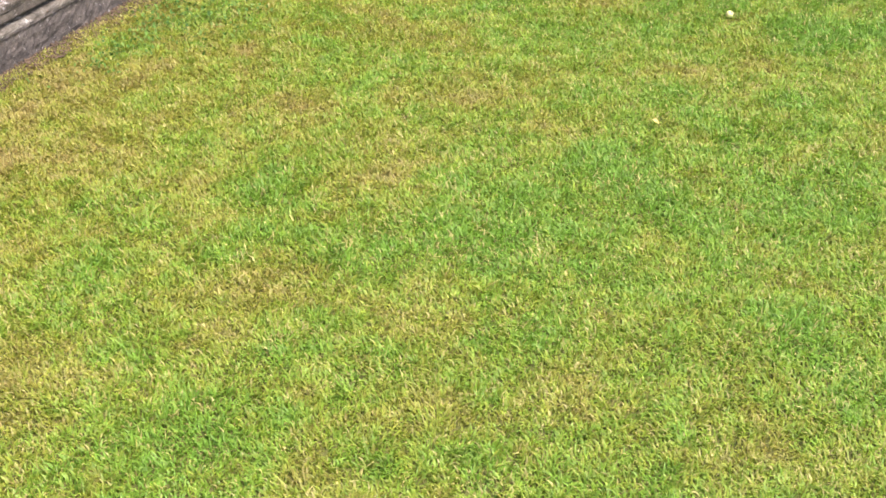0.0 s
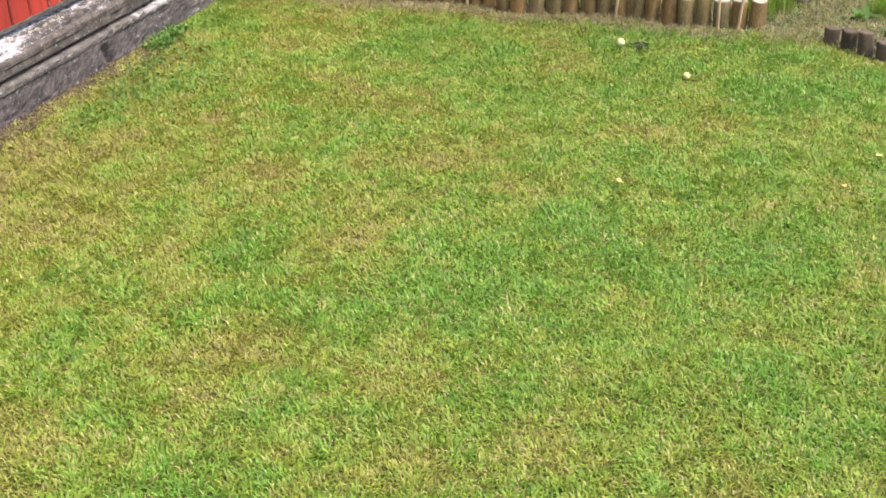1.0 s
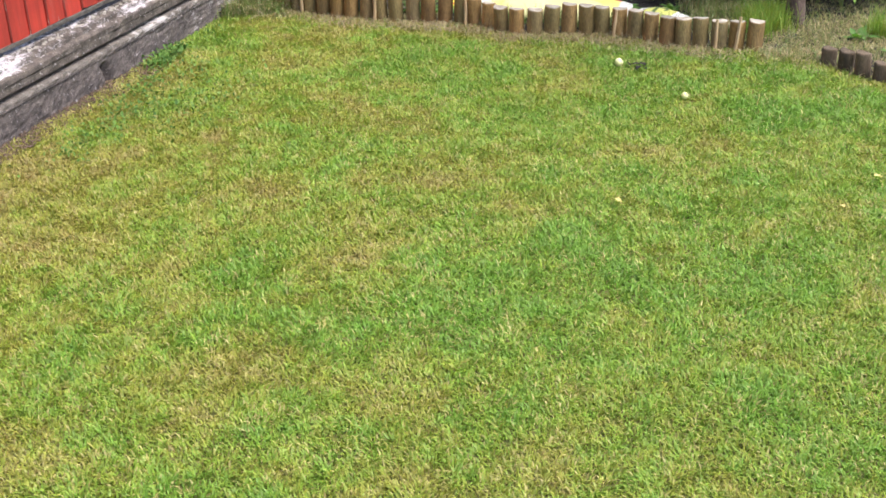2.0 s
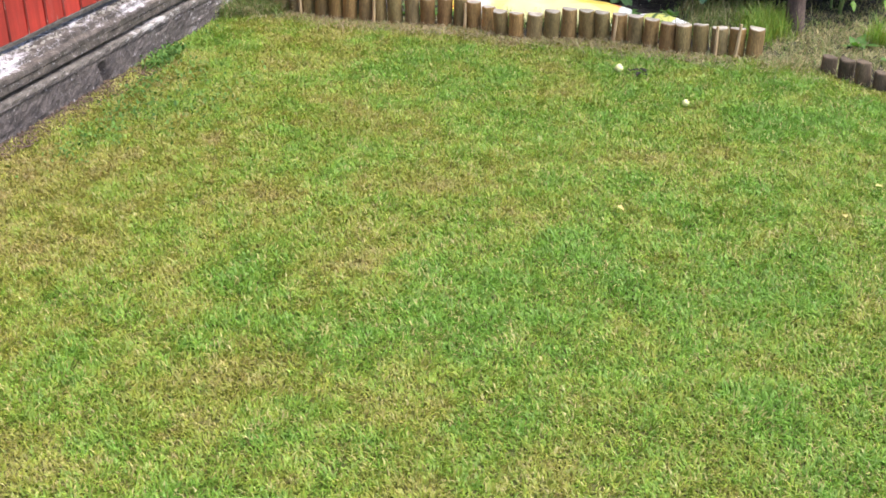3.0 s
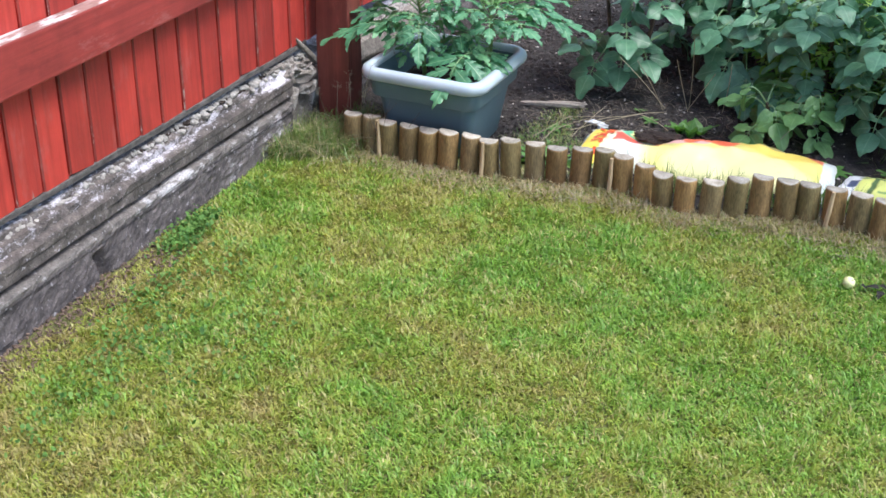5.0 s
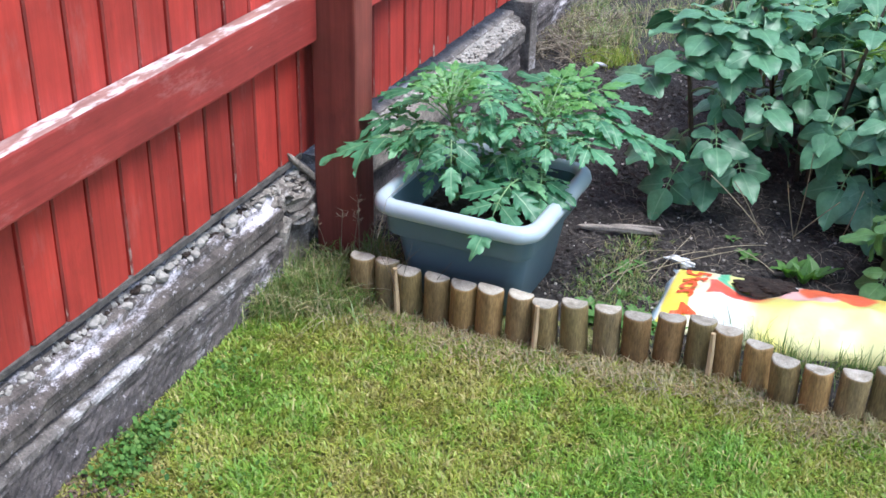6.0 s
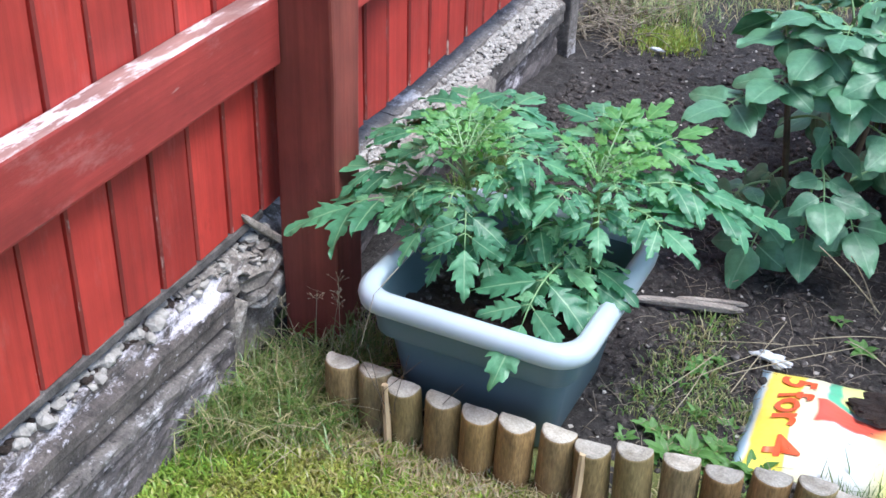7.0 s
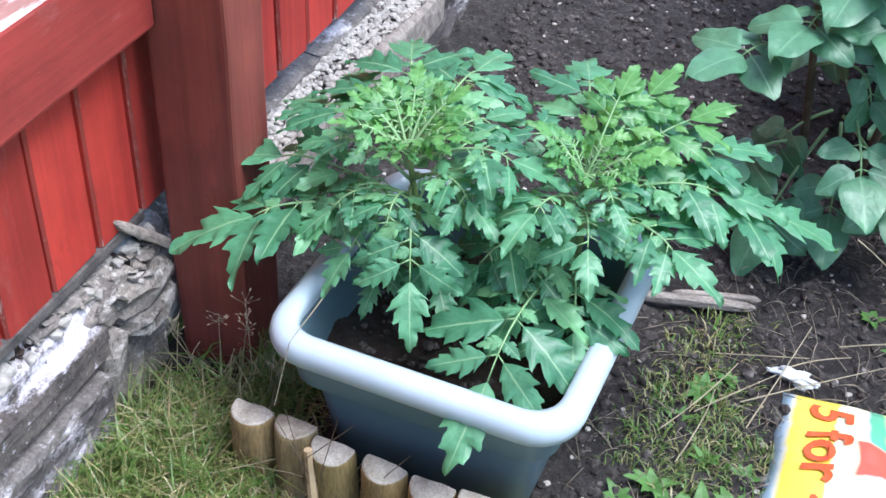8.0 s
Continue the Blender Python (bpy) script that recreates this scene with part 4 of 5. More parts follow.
def compound(parent, material, root, tip, lift, size, lobes, pairs, rnd, narrow=0.5, small=True, label="", fold=(-0.12, 0.25)):
    """A feathered leaf from root to tip: stalk, pairs of leaflets and an end leaflet."""
    root, tip = Vector(root), Vector(tip)
    mid = (root + tip) / 2 + Vector((0, 0, lift))
    length = (tip - root).length
    end = root.lerp(tip, 0.74)
    spine = curve3(root, mid, end, 12)
    fo = Foliage()
    fo.stalk(spine, 0.0032 * size, 0.0013 * size)
    for p in range(pairs):
        t = 0.32 + 0.6 * p / max(1, pairs - 0.4)
        k = max(1, min(10, int(t * 11)))
        pos = spine[k]
        d = (spine[k + 1] - spine[k - 1]).normalized()
        side = d.cross(Vector((0, 0, 1)))
        side = side.normalized() if side.length > 1e-4 else Vector((1, 0, 0))
        up = side.cross(d).normalized()
        big = min(length, 0.27) * ((0.36 if p else 0.27) if pairs < 3 else (0.29 if p else 0.2)) * rnd.uniform(0.85, 1.2)
        for sgn in (-1, 1):
            h = d * rnd.uniform(0.45, 0.75) + side * sgn + up * rnd.uniform(-0.25, 0.15)
            q = pos + h.normalized() * 0.012 * size
            fo.stalk([pos, (pos + q) / 2, q], 0.0012 * size, 0.0009 * size)
            fo.leaflet(q, h, (up + side * sgn * rnd.uniform(-0.3, 0.2)).normalized(), big, big * narrow * rnd.uniform(0.9, 1.1), lobes, rnd.uniform(0.05, 0.35), rnd.uniform(*fold), rnd.random() * 20)
        if small and p < pairs - 1 + 0.5:
            k2 = min(10, k + 2)
            for sgn in (-1, 1):
                fo.leaflet(spine[k2], d * 0.4 + side * sgn, up, big * 0.3, big * 0.2, 0.0, 0.1, 0.1, rnd.random() * 20)
    d = (end - spine[-2]).normalized()
    side = d.cross(Vector((0, 0, 1)))
    side = side.normalized() if side.length > 1e-4 else Vector((1, 0, 0))
    up = side.cross(d).normalized()
    big = min(length * (0.44 if pairs < 3 else 0.38), 0.092 if pairs < 3 else 0.08)
    fo.leaflet(end, d + (tip - end).normalized(), up, big, big * narrow * 1.1, lobes, 0.2, rnd.uniform(*fold), rnd.random() * 20)
    return fo.put("leaf", material, parent, label)


# ---- tomato plants in the planter ----
def tomato_leaf(parent, material, root, tip, lift, rnd, size=1.0, label=""):
    """A feathered tomato leaf: three pairs of toothed leaflets on short stalks, small ones between, a larger one at the end."""
    root, tip = Vector(root), Vector(tip)
    length = (tip - root).length
    end = root.lerp(tip, 0.7)
    spine = curve3(root, (root + tip) / 2 + Vector((0, 0, lift)), end, 14)
    fo, ribs = Foliage(), Foliage()
    ribs.stalk(spine, 0.0028 * size, 0.0011 * size)
    big = min(0.112, 0.36 * length) * size

    def around(k):
        d = (spine[min(k + 1, 13)] - spine[k - 1]).normalized()
        side = d.cross(Vector((0, 0, 1)))
        side = side.normalized() if side.length > 1e-3 else Vector((1, 0, 0))
        return spine[k], d, side, side.cross(d).normalized()

    for k, share in ((3, 0.5), (5, 0.74), (8, 0.95), (11, 0.85)):
        for sgn in (-1, 1):
            pos, d, side, up = around(k + (sgn > 0 and rnd.random() < 0.5))
            h = (d * rnd.uniform(0.35, 0.75) + side * sgn + up * rnd.uniform(-0.3, 0.12)).normalized()
            q = pos + h * 0.014 * size
            ribs.stalk([pos, (pos + q) / 2, q], 0.0012 * size, 0.001 * size)
            ln = big * share * rnd.uniform(0.82, 1.15)
            fo.leaflet(q, h, (up + side * sgn * rnd.uniform(-0.35, 0.2)).normalized(), ln, ln * rnd.uniform(0.64, 0.8), 0.54, rnd.uniform(0.05, 0.4), rnd.uniform(-0.1, 0.3), rnd.random() * 20)
    for k in (7, 10):
        for sgn in (-1, 1):
            pos, d, side, up = around(k)
            ln = big * rnd.uniform(0.24, 0.36)
            fo.leaflet(pos, d * 0.5 + side * sgn, up, ln, ln * 0.7, 0.3, 0.15, 0.1, rnd.random() * 20)
    pos, d, side, up = around(13)
    ln = big * 1.15
    fo.leaflet(end, d + (tip - end).normalized(), up, ln, ln * 0.72, 0.56, 0.2, rnd.uniform(-0.05, 0.2), rnd.random() * 20)
    leaf = fo.put("leaf", material, parent, label)
    ribs.put("leaf_stalk", M_RIB, leaf)
    return leaf


def tomato(base, top, leaves, shoots, seed, extra):
    rnd = random.Random(seed)
    plant = thing("tomato_plant", "young tomato plant with lobed green leaves growing in the planter", "plant", "tomato plants in the planter")
    base, top = Vector(base), Vector(top)
    v, f = tube(curve3(base, (base + top) / 2 + Vector((0.01, 0.008, 0)), top, 8), [0.008, 0.0075, 0.007, 0.0065, 0.006, 0.005, 0.004, 0.003], 8)
    link_mesh("stem", v, f, M_STEM, plant)
    for frac, tip, lift in leaves:
        tomato_leaf(plant, M_TOMATO, base.lerp(top, frac), tip, lift, rnd)
    for k in range(extra):
        a, r = k * 2.4 + seed, rnd.uniform(0.12, 0.2)
        root = base.lerp(top, 0.35 + 0.55 * k / extra)
        tomato_leaf(plant, M_TOMATO, root, root + Vector((math.cos(a) * r, math.sin(a) * r, rnd.uniform(0.0, 0.05))), rnd.uniform(0.03, 0.06), rnd, 0.9)
    for tip in shoots:
        tomato_leaf(plant, M_TOMTOP, base.lerp(top, 0.94), tip, 0.015, rnd, 0.85, "fresh pale green shoot leaf")
    for k in range(8):
        a, r = k * 2.4 + seed, rnd.uniform(0.03, 0.085)
        tomato_leaf(plant, M_TOMTOP, base.lerp(top, 0.96), top + Vector((math.cos(a) * r, math.sin(a) * r, rnd.uniform(0.02, 0.075))), 0.012, rnd, 0.95, "fresh pale green shoot leaf")


tomato((0.39, 0.245, 0.18), (0.385, 0.2, 0.475), [
    (0.55, (0.125, 0.062, 0.37), 0.05), (0.62, (0.115, 0.2, 0.41), 0.04), (0.75, (0.472, 0.02, 0.345), 0.08), (0.86, (0.165, 0.3, 0.46), 0.04),
    (0.9, (0.28, 0.45, 0.505), 0.04), (0.88, (0.42, 0.45, 0.52), 0.04), (0.7, (0.28, 0.09, 0.4), 0.05), (0.5, (0.49, 0.27, 0.34), 0.05),
    (0.8, (0.53, 0.14, 0.46), 0.05), (0.85, (0.49, 0.32, 0.51), 0.03), (0.4, (0.37, 0.09, 0.29), 0.05), (0.8, (0.24, 0.19, 0.47), 0.04), (0.6, (0.33, 0.06, 0.35), 0.06), (0.7, (0.4, 0.07, 0.41), 0.06), (0.85, (0.35, 0.38, 0.49), 0.05), (0.6, (0.55, 0.24, 0.4), 0.05), (0.9, (0.58, 0.22, 0.5), 0.04), (0.88, (0.22, 0.38, 0.48), 0.05), (0.55, (0.2, 0.14, 0.36), 0.05)],
    [(0.31, 0.15, 0.535), (0.45, 0.19, 0.54), (0.36, 0.29, 0.55), (0.3, 0.24, 0.53)], 3, 5)
tomato((0.585, 0.335, 0.18), (0.605, 0.275, 0.45), [
    (0.3, (0.567, -0.088, 0.285), 0.1), (0.3, (0.67, 0.085, 0.3), 0.07), (0.75, (0.925, 0.415, 0.395), 0.06), (0.72, (0.8, 0.2, 0.42), 0.04), (0.66, (0.735, 0.24, 0.41), 0.04),
    (0.88, (0.525, 0.53, 0.5), 0.05), (0.8, (0.73, 0.33, 0.45), 0.03), (0.8, (0.56, 0.12, 0.47), 0.04), (0.5, (0.5, 0.19, 0.34), 0.05), (0.4, (0.63, 0.19, 0.28), 0.05), (0.82, (0.84, 0.35, 0.45), 0.04), (0.85, (0.46, 0.34, 0.49), 0.04), (0.7, (0.66, 0.14, 0.42), 0.06), (0.88, (0.68, 0.2, 0.47), 0.04), (0.8, (0.64, 0.5, 0.47), 0.05), (0.55, (0.46, 0.13, 0.33), 0.06), (0.45, (0.55, 0.1, 0.3), 0.06), (0.85, (0.8, 0.45, 0.47), 0.04)],
    [(0.75, 0.44, 0.52), (0.615, 0.42, 0.545), (0.665, 0.45, 0.545), (0.54, 0.26, 0.53)], 8, 4)


# ---- potato plants in the bed ----
def potato_leaf(parent, root, tip, rnd, big=0.105, lift=0.05, material=None):
    """A potato leaf: a bare stalk, then two pairs of broad pointed leaflets, tiny ones between, and a large one at the end."""
    root, tip = Vector(root), Vector(tip)
    end = root.lerp(tip, 0.62)
    spine = curve3(root, (root + tip) / 2 + Vector((0, 0, lift)), end, 12)
    fo, ribs = Foliage(), Foliage()
    ribs.stalk(spine, 0.0034, 0.0016)

    def around(k):
        d = (spine[min(k + 1, 11)] - spine[k - 1]).normalized()
        side = d.cross(Vector((0, 0, 1)))
        side = side.normalized() if side.length > 1e-3 else Vector((1, 0, 0))
        return spine[k], d, side, side.cross(d).normalized()

    for k, share in ((7, 0.68), (10, 0.9)):
        for sgn in (-1, 1):
            pos, d, side, up = around(k)
            h = (d * rnd.uniform(0.25, 0.6) + side * sgn + up * rnd.uniform(-0.15, 0.15)).normalized()
            q = pos + h * 0.012
            ribs.stalk([pos, (pos + q) / 2, q], 0.0013, 0.0011)
            ln = big * share * rnd.uniform(0.85, 1.12)
            fo.leaflet(q, h, (up + side * sgn * rnd.uniform(-0.2, 0.15)).normalized(), ln, ln * rnd.uniform(0.68, 0.8), 0.0, rnd.uniform(0.05, 0.35), rnd.uniform(-0.02, 0.24), rnd.random() * 20)
    for sgn in (-1, 1):
        pos, d, side, up = around(8)
        ln = big * rnd.uniform(0.2, 0.36)
        fo.leaflet(pos, d * 0.3 + side * sgn, up, ln, ln * 0.8, 0.0, 0.1, 0.1, rnd.random() * 20)
    pos, d, side, up = around(11)
    ln = big * rnd.uniform(1.05, 1.2)
    fo.leaflet(end, d * 0.6 + (tip - end).normalized() + Vector((0, 0, 0.3)), up, ln, ln * rnd.uniform(0.72, 0.82), 0.0, rnd.uniform(0.12, 0.35), rnd.uniform(0.0, 0.2), rnd.random() * 20)
    leaf = fo.put("leaf", material or M_POTATO, parent)
    ribs.put("leaf_stalk", M_RIB, leaf)
    return leaf


def potato(x, y, height, spread, seed, stems=3, more=(), per_stem=12, material=None):
    rnd = random.Random(seed)
    plant = thing("potato_plant", "bushy potato plant with broad oval leaves in the soil bed", "plant", "potato plants in the bed")
    for s in range(stems):
        a0 = rnd.uniform(0, 6.28)
        base = Vector((x + 0.05 * math.cos(a0), y + 0.05 * math.sin(a0), -0.02))
        top = Vector((x + spread * 0.55 * math.cos(a0), y + spread * 0.55 * math.sin(a0), height * rnd.uniform(0.8, 1.05)))
        pts = curve3(base, base.lerp(top, 0.5) + Vector((0, 0, 0.08)), top, 8)
        v, f = tube(pts, [0.009, 0.0085, 0.008, 0.0075, 0.007, 0.006, 0.005, 0.003], 7)
        link_mesh("stem", v, f, M_DARKSTEM, plant)
        for k in range(per_stem):
            t = 0.36 + 0.64 * k / (per_stem - 1)
            root = pts[min(7, int(t * 7))]
            a = a0 + k * 2.4 + rnd.uniform(-0.4, 0.4)
            r = spread * (1.05 - 0.35 * t) * rnd.uniform(0.65, 1.1)
            tip = root + Vector((math.cos(a) * r, math.sin(a) * r, rnd.uniform(-0.07, 0.05)))
            tip.z = max(tip.z, 0.03)
            potato_leaf(plant, root, tip, rnd, rnd.uniform(0.066, 0.096), rnd.uniform(0.04, 0.09), material)
    for root, tip, big in more:
        potato_leaf(plant, root, tip, rnd, big, 0.04)


def weed_bush(x, y, height, spread, seed):
    rnd = random.Random(seed)
    plant = thing("weed_bush", "bright yellow-green feathery weed bush behind the potatoes", "plant", "weed bushes")
    for s in range(3):
        a0 = rnd.uniform(0, 6.28)
        base = Vector((x + 0.05 * math.cos(a0), y + 0.05 * math.sin(a0), -0.02))
        top = Vector((x + spread * 0.6 * math.cos(a0), y + spread * 0.6 * math.sin(a0), height * rnd.uniform(0.8, 1.05)))
        pts = curve3(base, base.lerp(top, 0.5) + Vector((0, 0, 0.08)), top, 8)
        v, f = tube(pts, [0.006, 0.006, 0.0055, 0.005, 0.0045, 0.004, 0.003, 0.002], 6)
        link_mesh("stem", v, f, M_STEM, plant)
        for k in range(10):
            t = 0.4 + 0.6 * k / 9
            root = pts[min(7, int(t * 7))]
            a, r = a0 + k * 2.4 + rnd.uniform(-0.4, 0.4), spread * (1.0 - 0.3 * t) * rnd.uniform(0.6, 1.1)
            tip = root + Vector((math.cos(a) * r, math.sin(a) * r, rnd.uniform(-0.07, 0.09)))
            tip.z = max(tip.z, 0.02)
            compound(plant, M_WEED, root, tip, rnd.uniform(0.03, 0.08), 0.8, 0.4, 4, rnd, 0.5, True)


NEAR_LEAVES = [((0.86, 0.93, 0.2), (0.772, 0.675, 0.012), 0.092), ((0.87, 0.93, 0.3), (0.975, 0.63, 0.21), 0.09), ((0.85, 0.93, 0.36), (0.63, 0.64, 0.43), 0.105), ((0.86, 0.97, 0.42), (0.76, 0.68, 0.475), 0.1),
               ((0.88, 0.97, 0.45), (0.95, 0.74, 0.47), 0.09), ((0.88, 0.98, 0.5), (0.84, 0.78, 0.52), 0.105), ((0.9, 1.0, 0.5), (1.1, 0.85, 0.5), 0.095), ((0.88, 1.0, 0.5), (0.72, 1.05, 0.5), 0.1), ((0.89, 1.0, 0.52), (0.96, 0.98, 0.6), 0.1),
               ((0.88, 0.96, 0.2), (0.92, 0.72, 0.06), 0.09), ((0.88, 0.95, 0.22), (1.07, 0.72, 0.12), 0.09), ((0.89, 0.96, 0.34), (1.13, 0.78, 0.33), 0.09), ((0.86, 0.96, 0.22), (0.74, 0.84, 0.13), 0.085)]
NEAR_LEAVES += [((0.9, 1.0, 0.5), tip, 0.095) for tip in ((0.78, 0.88, 0.58), (0.9, 0.8, 0.57), (1.02, 0.84, 0.56), (1.0, 0.98, 0.62), (0.84, 1.06, 0.62), (1.1, 0.94, 0.6), (0.7, 0.84, 0.52), (0.94, 1.14, 0.64), (1.06, 0.74, 0.48), (0.96, 0.72, 0.4))]
potato(0.88, 0.98, 0.52, 0.24, 5, 2, NEAR_LEAVES, 3)
LOW_LEAVES = [((1.3, 1.0, 0.2), (1.24, 0.78, 0.1), 0.12), ((1.3, 1.0, 0.22), (1.38, 0.74, 0.05), 0.12), ((1.3, 1.0, 0.3), (1.18, 0.84, 0.24), 0.12), ((1.3, 1.0, 0.34), (1.4, 0.78, 0.3), 0.115)]
potato(1.3, 1.02, 0.5, 0.3, 21, 2, LOW_LEAVES, 6)
potato(1.5, 0.69, 0.17, 0.17, 22, 3, (), 6, M_NEWLEAF)
for k, (x, y, h, s) in enumerate(((1.12, 1.12, 0.58, 0.32), (1.6, 0.95, 0.5, 0.32), (1.56, 1.2, 0.62, 0.34), (1.85, 0.86, 0.48, 0.3), (2.12, 0.82, 0.45, 0.3),
                                  (1.05, 1.4, 0.64, 0.34), (1.42, 1.45, 0.68, 0.36), (1.8, 1.25, 0.64, 0.36), (2.25, 1.15, 0.55, 0.34), (1.2, 1.75, 0.68, 0.36), (1.65, 1.8, 0.7, 0.36), (2.15, 1.65, 0.65, 0.36), (2.6, 1.0, 0.5, 0.34), (2.6, 1.5, 0.6, 0.36), (1.45, 2.2, 0.7, 0.36), (2.0, 2.2, 0.7, 0.36), (2.9, 1.2, 0.5, 0.34))):
    potato(x, y, h, s, 23 + k)
for k, (x, y, h, s) in enumerate(((1.5, 1.0, 0.42, 0.22), (1.72, 0.9, 0.4, 0.22), (1.4, 0.92, 0.3, 0.16), (2.0, 1.1, 0.5, 0.26), (2.35, 0.95, 0.42, 0.25), (1.75, 1.05, 0.42, 0.22), (2.4, 1.4, 0.6, 0.3), (1.2, 1.28, 0.5, 0.22), (2.75, 1.0, 0.45, 0.3), (1.62, 1.45, 0.84, 0.3), (1.25, 1.5, 0.85, 0.3), (0.96, 1.6, 0.7, 0.26), (1.1, 2.0, 0.9, 0.34), (2.0, 1.45, 0.7, 0.3), (2.55, 0.8, 0.4, 0.25))):
    weed_bush(x, y, h, s, 60 + k)


# ---- compost bags ----
def bag(name, label, length, width, height, m, place_at, holes, material, lumps):
    nx, ny = 46, 26
    u, v = np.meshgrid(np.linspace(0, 1, nx), np.linspace(0, 1, ny))
    prof = (np.clip(np.sin(math.pi * np.clip(u, 0, 1)), 0, 1) ** 0.4) * (np.clip(np.sin(math.pi * v), 0, 1) ** 0.5)
    for hx, hy, r in holes:
        prof = prof * (1 - 0.55 * np.exp(-(((u - hx) * length) ** 2 + ((v - hy) * width) ** 2) / (r * r)))
    top = height * prof * (0.8 + lumps * (fbm(u * length, v * width, 9, 3) - 0.4)) + 0.006 * (fbm(u * length, v * width, 30, 2, 7) - 0.5)
    x = (u - 0.5) * length + 0.012 * (fbm(u, v, 6, 2, 3) - 0.5)
    y = (v - 0.5) * width * (1 + 0.06 * np.sin(u * 7))
    up = np.stack([x, y, np.maximum(top, 0.004)], -1).reshape(-1, 3)
    dn = np.stack([x, y, np.full_like(x, -0.01)], -1).reshape(-1, 3)
    n = nx * ny
    faces = [(j * nx + i, j * nx + i + 1, (j + 1) * nx + i + 1, (j + 1) * nx + i) for j in range(ny - 1) for i in range(nx - 1)]
    faces += [tuple(q + n for q in reversed(g)) for g in faces]
    rim = [i for i in range(nx)] + [j * nx + nx - 1 for j in range(1, ny)] + [(ny - 1) * nx + i for i in range(nx - 2, -1, -1)] + [j * nx for j in range(ny - 2, 0, -1)]
    faces += [(rim[k], rim[k - 1], rim[k - 1] + n, rim[k] + n) for k in range(len(rim))]
    ob = thing(name, label, "bag", at=place_at)
    ob.matrix_basis = m
    film = link_mesh("film", np.concatenate([up, dn]), faces, material, ob)

    def heights(px, py):
        a, b = np.clip((px / length + 0.5) * (nx - 1), 0, nx - 1.001), np.clip((py / width + 0.5) * (ny - 1), 0, ny - 1.001)
        i, j = int(a), int(b)
        return float((top[j, i] * (i + 1 - a) + top[j, i + 1] * (a - i)) * (j + 1 - b) + (top[j + 1, i] * (i + 1 - a) + top[j + 1, i + 1] * (a - i)) * (b - j))

    return ob, heights


M_BAG = bag_print("bag_print", [(-0.45, -0.4, -0.3, 0.3, (0.45, 0.6, 0.72)), (-0.395, -0.33, -0.3, 0.3, (0.92, 0.74, 0.1)), (-0.33, -0.285, -0.3, 0.3, (0.9, 0.84, 0.55)), (-0.283, -0.235, 0.03, 0.2, (0.16, 0.5, 0.3)), (-0.26, -0.2, 0.05, 0.2, (0.8, 0.78, 0.3)), (-0.3, -0.12, -0.04, 0.03, (0.78, 0.12, 0.08)),
                                (-0.2, 0.5, -0.3, 0.14, (0.82, 0.74, 0.22), 1), (-0.12, 0.36, -0.2, 0.0, (0.8, 0.76, 0.36), 1), (-0.14, 0.03, -0.01, 0.13, (0.86, 0.5, 0.47), 1), (-0.09, 0.12, 0.02, 0.16, (0.84, 0.17, 0.08), 1), (0.08, 0.36, 0.0, 0.2, (0.86, 0.66, 0.14), 1), (0.15, 0.25, 0.06, 0.1, (0.42, 0.34, 0.12), 1), (0.3, 0.42, 0.06, 0.16, (0.82, 0.22, 0.12), 1),
                                (0.36, 0.45, -0.3, 0.3, (0.75, 0.76, 0.74))], (0.74, 0.73, 0.69))
M_BAG2 = bag_print("bag_print_plain", [(-0.07, 0.07, -0.2, 0.2, (0.66, 0.68, 0.2)), (-0.03, -0.015, -0.2, 0.03, (0.1, 0.16, 0.06)), (0.02, 0.032, -0.01, 0.2, (0.12, 0.18, 0.06)), (-0.08, 0.06, 0.02, 0.03, (0.1, 0.15, 0.06)), (0.0, 0.08, -0.05, -0.04, (0.2, 0.32, 0.1)), (-0.1, -0.07, -0.04, 0.0, (0.1, 0.12, 0.2))], (0.82, 0.82, 0.84))
big_bag, top_z = bag("compost_bag", "opened yellow and white printed plastic compost bag lying flat", 0.82, 0.3, 0.092, pose(1.335, 0.34, 0.0, 0, 0, 3), (0, 0, 0), [(0.28, 0.62, 0.08)], M_BAG, 0.8)
small_bag, _z = bag("compost_bag", "small crumpled yellow and white plastic bag with grass over it", 0.25, 0.17, 0.05, pose(1.88, 0.35, 0.0, 0, 0, -12), (0, 0, 0), [], M_BAG2, 0.9)


def lettering(text, size, m, material, parent, heights, label):
    cu = bpy.data.curves.new("lettering", "FONT")
    cu.body, cu.size, cu.align_x, cu.align_y, cu.resolution_u = text, size, "CENTER", "CENTER", 3
    cu.offset = 0.0018
    tmp = new("lettering_curve", cu)
    me = bpy.data.meshes.new_from_object(tmp.evaluated_get(bpy.context.evaluated_depsgraph_get()))
    bpy.data.objects.remove(tmp)
    me.transform(m)
    for w in me.vertices:
        w.co.z = max(heights(w.co.x, w.co.y), 0.004) + 0.004
    me.materials.clear()
    me.materials.append(material)
    ob = new("lettering", me)
    ob.parent = parent
    ob["label"] = label
    return ob


